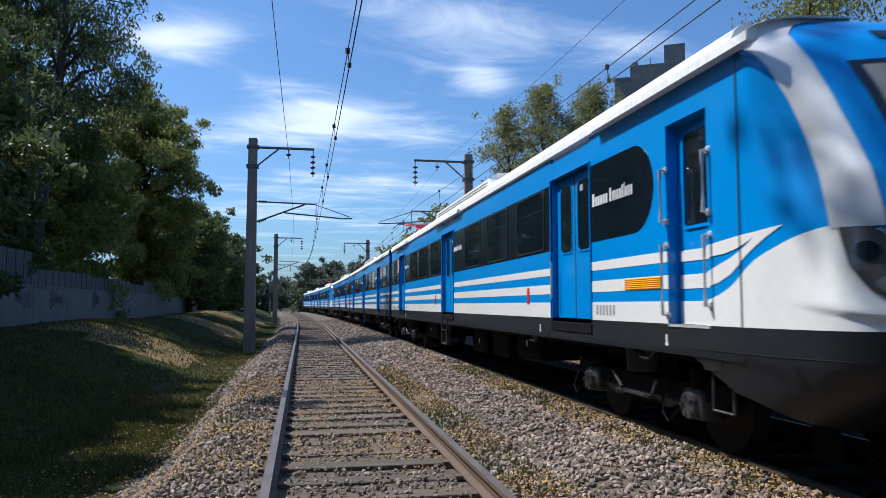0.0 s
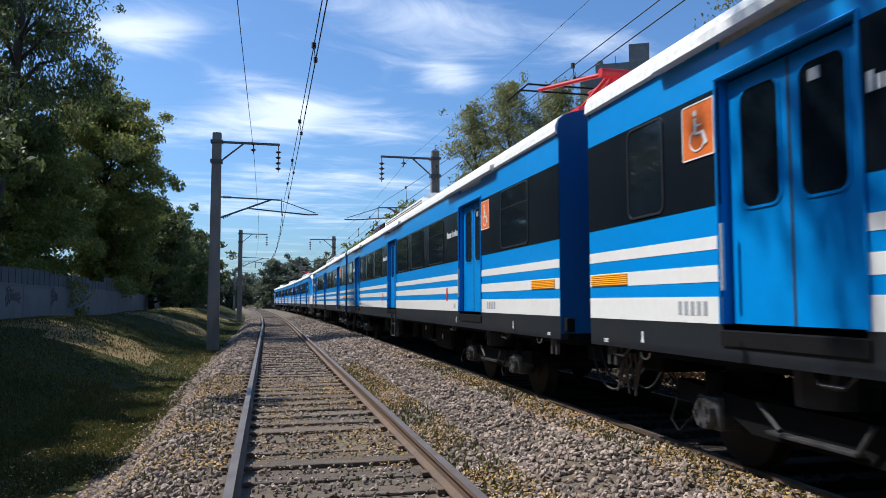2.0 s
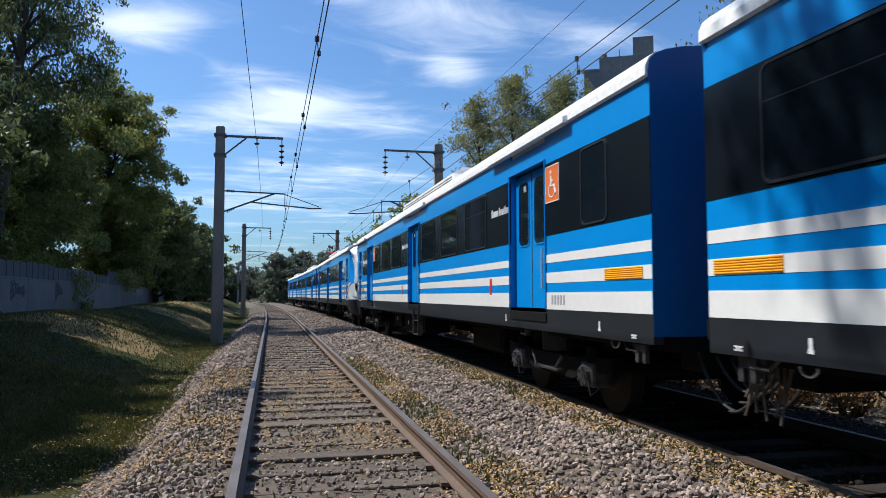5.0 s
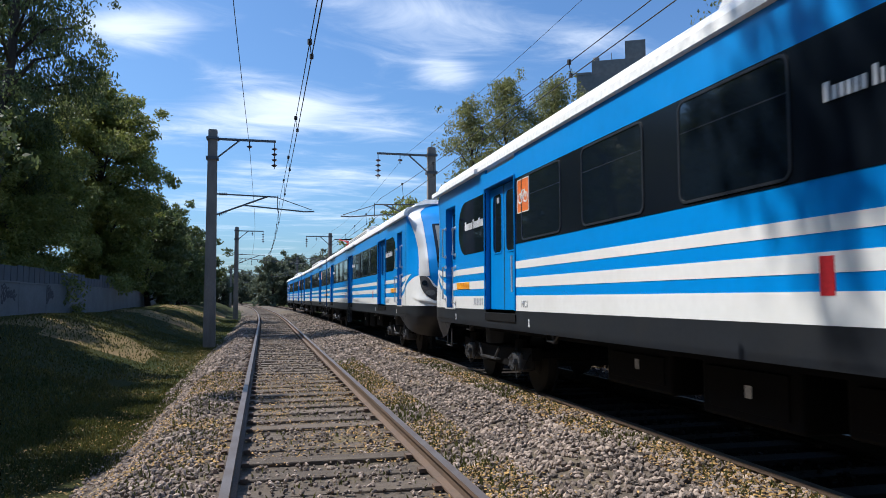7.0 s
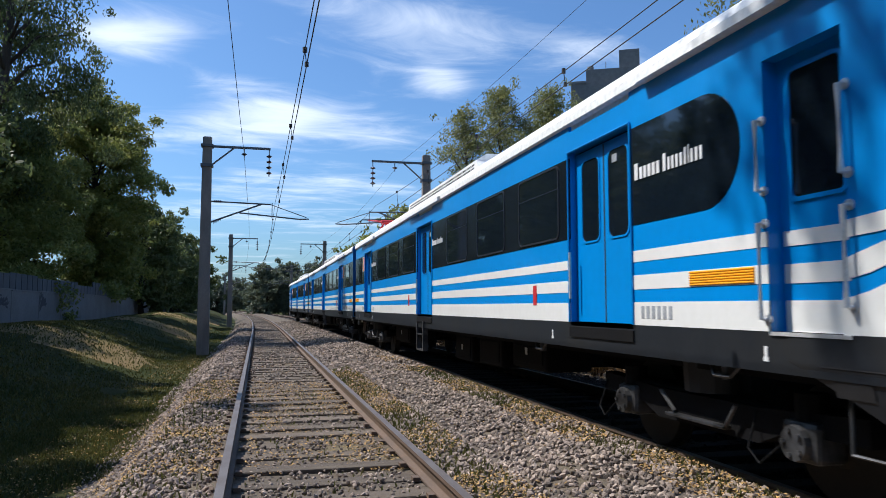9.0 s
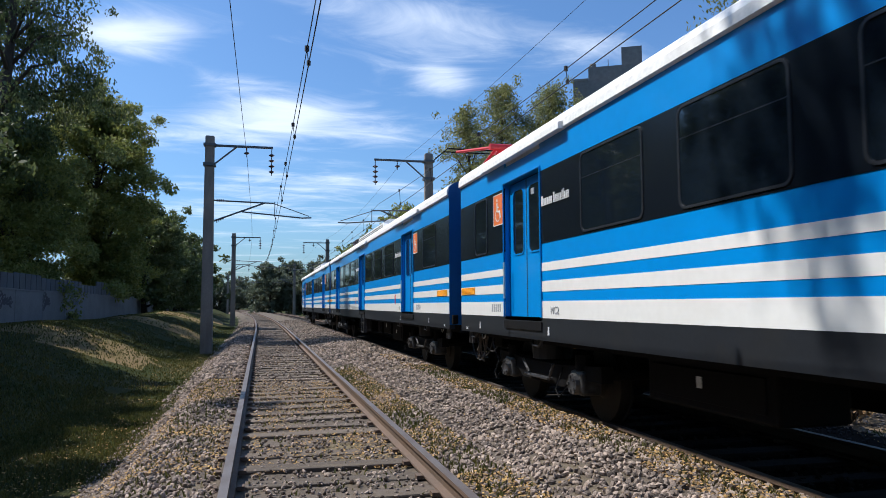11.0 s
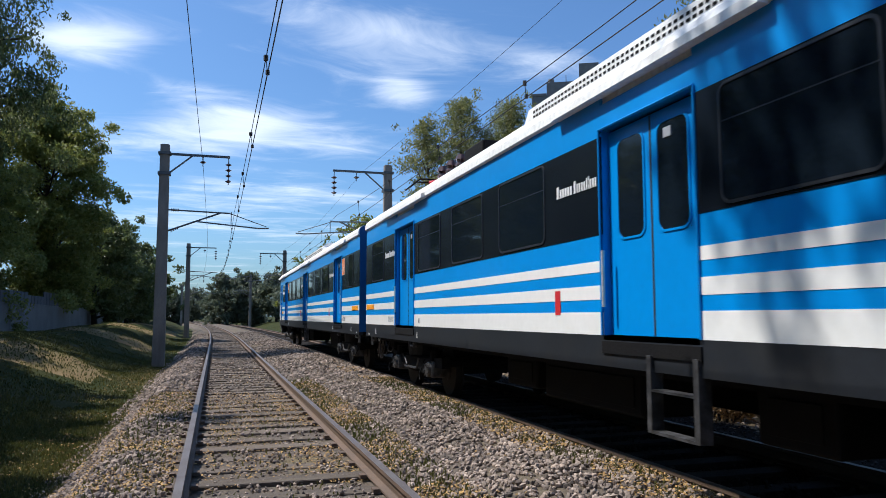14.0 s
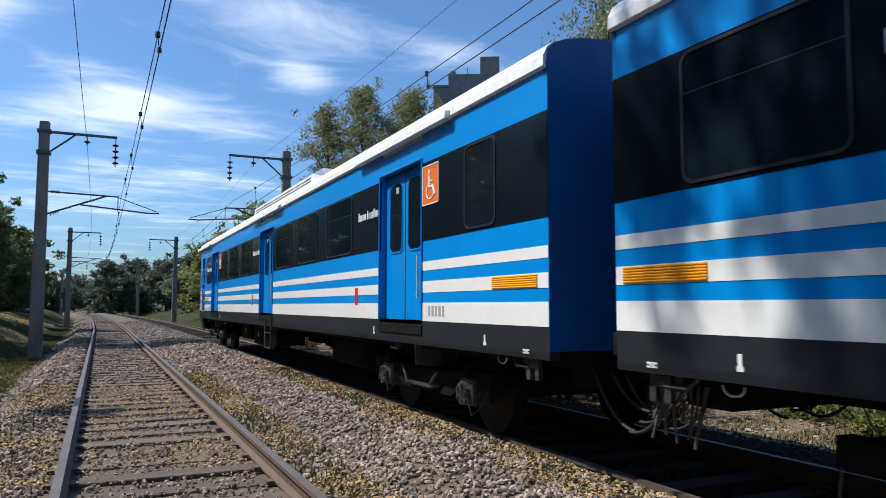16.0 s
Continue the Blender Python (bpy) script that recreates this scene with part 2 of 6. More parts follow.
BLUE, WHITE = (0.001, 0.245, 0.67), (0.78, 0.78, 0.76)
M = {
    "blue": mat("train_blue", BLUE, 0.35, alt=(0.002, 0.22, 0.6), scale=0.7, fine=9, bump=0.01, coat=0.25, spec=0.3, var=0.03),
    # train blue darkened for the shade at the coupled ends
    "deep_blue": mat("shaded_end_blue", (0.002, 0.105, 0.31), 0.4, alt=(0.002, 0.08, 0.25), scale=1.2, fine=12, bump=0.01, coat=0.2, var=0.03),
    "white": mat("train_white", WHITE, 0.35, alt=(0.7, 0.7, 0.68), scale=1.0, fine=12, bump=0.015, coat=0.3, mixed=0.25, grime=(0.7, 0.685, 0.65), grime_scale=1.1, var=0.025),
    "silver": mat("nose_silver", (0.68, 0.68, 0.68), 0.32, 0.2, alt=(0.58, 0.58, 0.58), scale=1.0, fine=12, bump=0.0, coat=0.4, var=0.02),
    "roof": mat("roof_white", (0.84, 0.84, 0.83), 0.5, alt=(0.76, 0.755, 0.74), scale=0.8, fine=15, bump=0.04, grime=(0.7, 0.69, 0.66), grime_scale=0.7),
    "solebar": mat("solebar_grey", (0.014, 0.017, 0.022), 0.45, alt=(0.01, 0.012, 0.015), scale=2, fine=25, bump=0.03, grime=(0.024, 0.023, 0.021), grime_scale=1.3),
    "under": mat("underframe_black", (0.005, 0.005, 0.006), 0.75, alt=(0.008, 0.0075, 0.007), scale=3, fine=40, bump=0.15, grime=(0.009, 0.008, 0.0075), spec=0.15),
    "glass": mat("dark_glass", (0.006, 0.011, 0.018), 0.04, alt=(0.009, 0.014, 0.021), scale=0.8, fine=6, bump=0.0, spec=0.6, coat=0.3),
    "band": mat("black_window_band", (0.006, 0.009, 0.014), 0.16, alt=(0.01, 0.014, 0.02), scale=1.0, fine=20, bump=0.01, spec=0.5),
    "hose": mat("dusty_hose", (0.12, 0.095, 0.08), 0.7, alt=(0.05, 0.042, 0.038), scale=9, fine=60, bump=0.1),
    "rubber": mat("black_rubber", (0.02, 0.02, 0.022), 0.6, scale=8, fine=60, bump=0.1),
    "seal": mat("window_seal_grey", (0.026, 0.029, 0.034), 0.4, 0.2, scale=8, fine=60, bump=0.03),
    "steel": mat("bare_steel", (0.75, 0.75, 0.75), 0.38, 0.5, alt=(0.62, 0.62, 0.62), scale=6, fine=60, bump=0.05),
    "grey_metal": mat("dull_grey_metal", (0.1, 0.1, 0.105), 0.5, 0.5, alt=(0.025, 0.024, 0.023), mixed=0.85, scale=6, fine=50, bump=0.12),
    "orange": mat("orange_reflector", (0.85, 0.36, 0.01), 0.35, alt=(0.78, 0.3, 0.01), scale=10, fine=60, bump=0.05),
    "sign_orange": mat("sign_orange", (0.75, 0.17, 0.03), 0.35, alt=(0.68, 0.15, 0.03), scale=3, fine=30, bump=0.0),
    "red": mat("red_paint", (0.55, 0.025, 0.03), 0.45, alt=(0.45, 0.02, 0.03), scale=5, fine=40, bump=0.05),
    "letter": mat("white_letter", (0.75, 0.75, 0.75), 0.5, scale=5, fine=40, bump=0.0),
    "grey_letter": mat("grey_letter", (0.33, 0.35, 0.38), 0.5, scale=5, fine=40, bump=0.0),
    "insulator": mat("brown_insulator", (0.06, 0.025, 0.02), 0.25, scale=8, fine=40, bump=0.02, coat=0.5),
    "blind": mat("pale_blind", (0.2, 0.21, 0.21), 0.3, scale=2, fine=20, bump=0.0, var=0.04),
    "lamp_case": mat("headlight_case_grey", (0.1, 0.1, 0.105), 0.15, 0.2, scale=6, fine=30, bump=0.0, coat=0.5),
    "lamp": mat("headlight_glass", (0.35, 0.36, 0.38), 0.08, 0.6, scale=14, fine=30, bump=0.2),
    "wheel": mat("brown_wheel", (0.018, 0.015, 0.013), 0.65, 0.3, alt=(0.011, 0.01, 0.009), scale=5, fine=40, bump=0.1),
    "rail_top": mat("worn_rail_top", (0.17, 0.145, 0.13), 0.5, 0.45, alt=(0.11, 0.075, 0.055), scale=3, fine=60, bump=0.05),
    "rail": mat("rusty_rail", (0.11, 0.075, 0.055), 0.75, 0.2, alt=(0.16, 0.1, 0.065), scale=3, fine=50, bump=0.25),
    "sleeper": mat("weathered_sleeper_wood", (0.12, 0.092, 0.07), 0.9, alt=(0.05, 0.038, 0.03), scale=2, fine=30, bump=0.6, stretch=(0.4, 3, 3), spread=0.3, grime=(0.2, 0.155, 0.105), grime_scale=2),
    # sleepers of the second track, the train's shade put into the wood colour
    "shaded_sleeper": mat("shade_darkened_sleeper_wood", (0.03, 0.024, 0.02), 0.9, alt=(0.018, 0.015, 0.013), scale=2, fine=30, bump=0.5, stretch=(0.4, 3, 3), spread=0.3, spec=0.2),
    "stone": mat("ballast_stone", (0.285, 0.222, 0.18), 0.9, alt=(0.1, 0.078, 0.068), scale=2.5, fine=40, bump=0.3, spread=0.7, island=True),
    "bed": mat("ballast_bed", (0.115, 0.088, 0.066), 0.95, alt=(0.04, 0.031, 0.024), scale=9, fine=45, bump=1.0, grime=(0.22, 0.17, 0.07), grime_scale=0.7),
    "soil": mat("grassy_soil", (0.026, 0.036, 0.01), 0.95, alt=(0.05, 0.045, 0.017), scale=0.6, fine=25, bump=1.0, spec=0.1, grime=(0.06, 0.048, 0.018), grime_scale=0.5),
    "dry_bank": mat("bare_dry_bank_soil", (0.2, 0.14, 0.07), 0.95, alt=(0.11, 0.1, 0.035), scale=1.6, fine=30, bump=1.0, spec=0.1, grime=(0.27, 0.2, 0.11), grime_scale=1.2),
    "dirt": mat("dry_rubbly_dirt", (0.17, 0.125, 0.08), 0.95, alt=(0.055, 0.045, 0.028), scale=4, fine=30, bump=1.0, spec=0.1, grime=(0.05, 0.055, 0.02), grime_scale=1.1),
    # rail tops, bed and stones by the train: its shade put into the colour
    "shaded_top": mat("shade_darkened_rail_top", (0.09, 0.075, 0.065), 0.6, 0.3, alt=(0.06, 0.045, 0.035), scale=3, fine=60, bump=0.05),
    "shaded_bed": mat("shade_darkened_ballast", (0.022, 0.019, 0.017), 0.95, alt=(0.013, 0.011, 0.01), scale=9, fine=45, bump=1.0, spec=0.0),
    "shaded_stone": mat("shade_darkened_stone", (0.034, 0.029, 0.026), 0.9, alt=(0.02, 0.017, 0.015), scale=2.5, fine=40, bump=0.3, spread=0.5, island=True, spec=0.2),
    "litter": mat("dry_leaf_litter", (0.33, 0.2, 0.065), 0.8, alt=(0.17, 0.092, 0.04), scale=3, fine=40, bump=0.1, spread=0.5, island=True),
    "concrete": mat("pole_concrete", (0.25, 0.22, 0.19), 0.85, alt=(0.17, 0.145, 0.125), scale=1.5, fine=30, bump=0.3, grime=(0.12, 0.1, 0.085), grime_scale=1.0, stretch=(2, 2, 0.5)),
    "galv": mat("galvanised_arm", (0.12, 0.13, 0.14), 0.55, 0.5, alt=(0.08, 0.085, 0.09), scale=5, fine=40, bump=0.1),
    "wire": mat("dark_copper_wire", (0.03, 0.028, 0.027), 0.6, 0.4, scale=5, fine=40, bump=0.0),
    "plaster": mat("painted_wall_plaster", (0.17, 0.168, 0.165), 0.9, alt=(0.11, 0.108, 0.104), scale=0.8, fine=14, bump=0.2, grime=(0.16, 0.15, 0.14), grime_scale=0.5),
    "panel": mat("grey_fence_panel", (0.08, 0.085, 0.095), 0.8, alt=(0.055, 0.06, 0.068), scale=0.9, fine=15, bump=0.2, spread=0.2, grime=(0.07, 0.065, 0.06)),
    "graffiti": mat("graffiti_black", (0.025, 0.025, 0.03), 0.7, scale=4, fine=30, bump=0.0),
    "tower": mat("grey_render", (0.2, 0.19, 0.185), 0.9, alt=(0.15, 0.14, 0.14), scale=0.12, fine=2, bump=0.1, grime=(0.1, 0.095, 0.09), grime_scale=0.08),
    "bark": mat("bark", (0.055, 0.043, 0.034), 0.95, alt=(0.03, 0.024, 0.02), scale=2, fine=25, bump=1.0, stretch=(3, 3, 0.6)),
    "leaf_dark": leafy("dark_leaves", (0.055, 0.08, 0.026), (0.14, 0.165, 0.06), 0.42),
    "leaf_mid": leafy("green_leaves", (0.11, 0.145, 0.032), (0.3, 0.3, 0.085), 0.48),
    "leaf_olive": leafy("olive_leaves", (0.13, 0.155, 0.052), (0.28, 0.265, 0.105), 0.5),
    # distance haze put into the leaf colour, greyer and bluer
    "leaf_far": leafy("haze_tinted_far_leaves", (0.08, 0.1, 0.066), (0.15, 0.17, 0.11), 0.4),
    "leaf_dry": leafy("dry_brown_leaves", (0.16, 0.085, 0.035), (0.28, 0.17, 0.07), 0.2),
    "grass": leafy("grass_blades", (0.042, 0.06, 0.013), (0.15, 0.13, 0.036), 0.3),
}


# ---------- geometry helpers ----------
def part(name, bm, material, parent=None, label="", smooth=False):
    """Link a bmesh as one mesh object under a thing or a part."""
    me = bpy.data.meshes.new(name)
    bm.normal_update()
    bm.to_mesh(me)
    bm.free()
    me.materials.append(M[material])
    if smooth:
        me.polygons.foreach_set("use_smooth", [True] * len(me.polygons))
    ob = new(name, me)
    ob.parent = parent
    if label:
        ob["label"] = label
    return ob


def raw(name, verts, faces, material, parent=None, smooth=False):
    me = bpy.data.meshes.new(name)
    me.from_pydata(verts, [], faces)
    me.materials.append(M[material])
    if smooth:
        me.polygons.foreach_set("use_smooth", [True] * len(me.polygons))
    ob = new(name, me)
    ob.parent = parent
    return ob


def thing(name, label, category, m=None, group="", kind=""):
    ob = new(name)
    ob.empty_display_size = 0.3
    if m is not None:
        ob.matrix_basis = m
    return tagged(ob, label, category, group, kind)


def add_box(bm, lo, hi, bevel=0.0):
    lo, hi = Vector(lo), Vector(hi)
    r = bmesh.ops.create_cube(bm, size=1.0, matrix=Matrix.Translation((lo + hi) / 2) @ Matrix.Diagonal((*(hi - lo), 1)))
    if bevel:
        es = list({e for v in r["verts"] for e in v.link_edges})
        bmesh.ops.bevel(bm, geom=es, offset=bevel, segments=2, affect="EDGES", profile=0.5)
    return bm


def box(lo, hi, bevel=0.0):
    return add_box(bmesh.new(), lo, hi, bevel)


def add_tube(bm, a, b, r0, r1=None, n=8, caps=True):
    a, b = Vector(a), Vector(b)
    r1 = r0 if r1 is None else r1
    q = (b - a).to_track_quat("Z", "Y").to_matrix()
    rings = []
    for p, r in ((a, r0), (b, r1)):
        rings.append([bm.verts.new(p + q @ Vector((r * math.cos(k * math.tau / n), r * math.sin(k * math.tau / n), 0))) for k in range(n)])
    for k in range(n):
        bm.faces.new((rings[0][k], rings[0][(k + 1) % n], rings[1][(k + 1) % n], rings[1][k]))
    if caps:
        bm.faces.new(list(reversed(rings[0])))
        bm.faces.new(rings[1])
    return bm


def add_path(bm, pts, r, n=6):
    """A tube through points; r is one radius or one for each point."""
    pts = [Vector(p) for p in pts]
    rs = r if isinstance(r, (list, tuple)) else [r] * len(pts)
    rings = []
    for i, p in enumerate(pts):
        d = pts[min(i + 1, len(pts) - 1)] - pts[max(i - 1, 0)]
        q = d.to_track_quat("Z", "Y").to_matrix()
        rings.append([bm.verts.new(p + q @ Vector((rs[i] * math.cos(k * math.tau / n), rs[i] * math.sin(k * math.tau / n), 0))) for k in range(n)])
    for a, b in zip(rings, rings[1:]):
        for k in range(n):
            bm.faces.new((a[k], a[(k + 1) % n], b[(k + 1) % n], b[k]))
    bm.faces.new(list(reversed(rings[0])))
    bm.faces.new(rings[-1])
    return bm


def prism(outline, axis_from, axis_to, axis="y"):
    """A closed outline of (u, z) pairs drawn out along y (u is x) or along x (u is y)."""
    bm = bmesh.new()
    def at(u, z, s):
        return (u, s, z) if axis == "y" else (s, u, z)
    a = [bm.verts.new(at(u, z, axis_from)) for u, z in outline]
    b = [bm.verts.new(at(u, z, axis_to)) for u, z in outline]
    k = len(outline)
    for i in range(k):
        bm.faces.new((a[i], a[(i + 1) % k], b[(i + 1) % k], b[i]))
    bm.faces.new(list(reversed(a)))
    bm.faces.new(b)
    bmesh.ops.recalc_face_normals(bm, faces=bm.faces)
    return bm


def rounded(w, h, r, n=5, cx=0.0, cy=0.0):
    pts = []
    for sx, sy, a0 in ((1, 1, 0), (-1, 1, 90), (-1, -1, 180), (1, -1, 270)):
        for k in range(n + 1):
            a = radians(a0 + 90 * k / n)
            pts.append((cx + sx * (w / 2 - r) + r * math.cos(a), cy + sy * (h / 2 - r) + r * math.sin(a)))
    return pts


def bend(y):
    """How far the line curves to the left at y."""
    return -2.7e-4 * (y - 40) ** 2 if y > 40 else 0.0


def smooth01(a, b, x):
    t = min(1.0, max(0.0, (x - a) / (b - a)))
    return t * t * (3 - 2 * t)


TRACK_1, TRACK_2, GAUGE = 0.62, 4.8, 1.676


# ---------- ground ----------
def bank_toe(y):
    """Where the bank's foot runs, against the curved line."""
    return -2.7 + 0.5 * noise.noise(Vector((y * 0.11, 3.0, 0))) + 0.35 * math.sin(y * 0.36 + 0.6)


def spur(u, y):
    """The worn spurs that run down the bank, 0 to 1."""
    toe = bank_toe(y)
    return smooth01(toe + 0.4, toe - 1.6, u) * smooth01(toe - 6.5, toe - 2.4, u) * max(0.0, math.sin(y * 0.36 - 1.2)) ** 2


def ground_height(x, y):
    """Height of the bare ground; x is taken against the curved line."""
    u = x - bend(y)
    bed = -0.2
    # ballast shoulder, ditch and bank on the left
    shoulder = smooth01(-0.9, -1.9, u) * 0.42
    toe = bank_toe(y)
    bank = smooth01(toe, toe - 5.2, u) * (1.25 + 0.08 * math.sin(y * 0.23))
    ridge = 0.6 * spur(u, y)
    left = -shoulder + bank + ridge
    right = -0.35 * smooth01(6.2, 7.6, u) + 0.9 * smooth01(9.5, 14.0, u)
    between = 0.2 * smooth01(1.55, 2.9, u) * smooth01(3.95, 3.68, u)
    z = bed + left + right + between + 0.045 * smooth01(-1.5, -1.0, u) * smooth01(-0.32, -0.42, u) + 0.03 * smooth01(1.58, 1.7, u) * smooth01(2.4, 2.0, u) + 0.008 * smooth01(-0.3, -0.1, u) * smooth01(1.55, 1.35, u)
    z += 0.03 * noise.noise(Vector((x * 0.9, y * 0.9, 0))) + 0.05 * noise.noise(Vector((x * 0.3, y * 0.3, 5))) * smooth01(1.6, 3.0, abs(u - 2.7) - 2.0)
    return z


def ground():
    xs = [-900, -300, -120, -60, -30, -20, -15] + [round(-12 + 0.35 * i, 3) for i in range(80)] + [17, 20, 26, 40, 80, 200, 500, 1200]
    ys = [-60, -30, -15, -8] + [round(-4 + 0.4 * i, 2) for i in range(130)] + [50 + 2 * i for i in range(60)] + [180, 200, 240, 300, 400, 600, 1000, 2500]
    verts, faces = [], []
    for y in ys:
        for x in xs:
            xx = x + bend(min(y, 300))
            verts.append((xx, y, ground_height(xx, min(y, 300))))
    k = len(xs)
    for j in range(len(ys) - 1):
        for i in range(k - 1):
            faces.append((j * k + i, j * k + i + 1, j * k + k + i + 1, j * k + k + i))
    ob = raw("ground", verts, faces, "soil", smooth=True)
    ob.data.materials.append(M["bed"])
    ob.data.materials.append(M["shaded_bed"])
    ob.data.materials.append(M["dirt"])
    ob.data.materials.append(M["dry_bank"])
    for p in ob.data.polygons:
        c = p.center
        # the shade under and beside the train goes into the bed's colour
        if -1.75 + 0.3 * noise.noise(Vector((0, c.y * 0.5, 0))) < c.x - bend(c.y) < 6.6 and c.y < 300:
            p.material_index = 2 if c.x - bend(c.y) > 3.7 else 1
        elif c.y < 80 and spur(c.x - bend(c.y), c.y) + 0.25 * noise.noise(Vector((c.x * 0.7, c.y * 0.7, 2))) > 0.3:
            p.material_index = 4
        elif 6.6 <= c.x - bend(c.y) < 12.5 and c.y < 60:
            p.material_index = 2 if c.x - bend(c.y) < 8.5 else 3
    tagged(ob, "gravel track bed between grassy banks beside the line", "ground", kind="structure")
    return ob


ground()


# ---------- tracks ----------
RAIL_OUTLINE = [(-0.035, 0.0), (0.035, 0.0), (0.036, -0.035), (0.01, -0.05), (0.009, -0.125), (0.065, -0.145), (0.068, -0.16),
                (-0.068, -0.16), (-0.065, -0.145), (-0.009, -0.125), (-0.01, -0.05), (-0.036, -0.035)]


def rail(centre, parent):
    ys = [-30, -10] + [4 * i for i in range(60)] + [240 + 10 * i for i in range(12)]
    verts, faces = [], []
    k = len(RAIL_OUTLINE)
    for y in ys:
        for u, z in RAIL_OUTLINE:
            verts.append((centre + bend(y) + u, y, z))
    for j in range(len(ys) - 1):
        for i in range(k):
            a, b = j * k + i, j * k + (i + 1) % k
            faces.append((a, a + k, b + k, b))
    ob = raw("rail", verts, faces, "rail", parent)
    # the second track's rail tops are coloured dark for the train's shade
    ob.data.materials.append(M["rail_top" if centre < 3 else "shaded_top"])
    for i, p in enumerate(ob.data.polygons):
        if i % k == 0:
            p.material_index = 1
    return ob


def track(name, centre, label, count):
    th = thing(name, label, "railway track", kind="structure")
    for side in (-1, 1):
        rail(centre + side * (GAUGE / 2 + 0.035), th)
    rng = random.Random(5 if centre < 2 else 6)
    bm = box((-1.36, -0.125, -0.16), (1.36, 0.125, 0.0), 0.012)
    # darker wood on the second track stands for the train's shade
    base = part("sleeper", bm, "sleeper" if centre < 2 else "shaded_sleeper", th)
    y = -6.0
    first = True
    for i in range(count):
        y += 0.61 + rng.uniform(-0.025, 0.025)
        ob = base if first else new("sleeper", base.data)
        first = False
        ob.parent = th
        ob.matrix_basis = pose(centre + bend(y) + rng.uniform(-0.05, 0.05), y, -0.165 + rng.uniform(-0.012, 0.008), rng.uniform(-0.6, 0.6), rng.uniform(-0.5, 0.5), rng.uniform(-1.4, 1.4))
    # rail fastenings, joined, and the sleepers too far off to tell apart
    verts, faces = [], []
    for i in range(120):
        yy = -2 + 0.61 * i
        for s in (-1, 1):
            for o in (-0.11, 0.11):
                cx = centre + bend(yy) + s * (GAUGE / 2 + 0.035) + o
                b = len(verts)
                for dz in (-0.17, -0.135):
                    for dx, dy in ((-0.03, -0.05), (0.03, -0.05), (0.03, 0.05), (-0.03, 0.05)):
                        verts.append((cx + dx, yy + dy, dz))
                faces += [(b + 4, b + 5, b + 6, b + 7)] + [(b + q, b + (q + 1) % 4, b + 4 + (q + 1) % 4, b + 4 + q) for q in range(4)]
    tagged(raw("fastenings", verts, faces, "rail", th), kind="stuff")
    return th


track("track_1", TRACK_1, "rusty broad-gauge track on weathered wooden sleepers", 250)
track("track_2", TRACK_2, "second track in shade-darkened ballast under the train", 180)


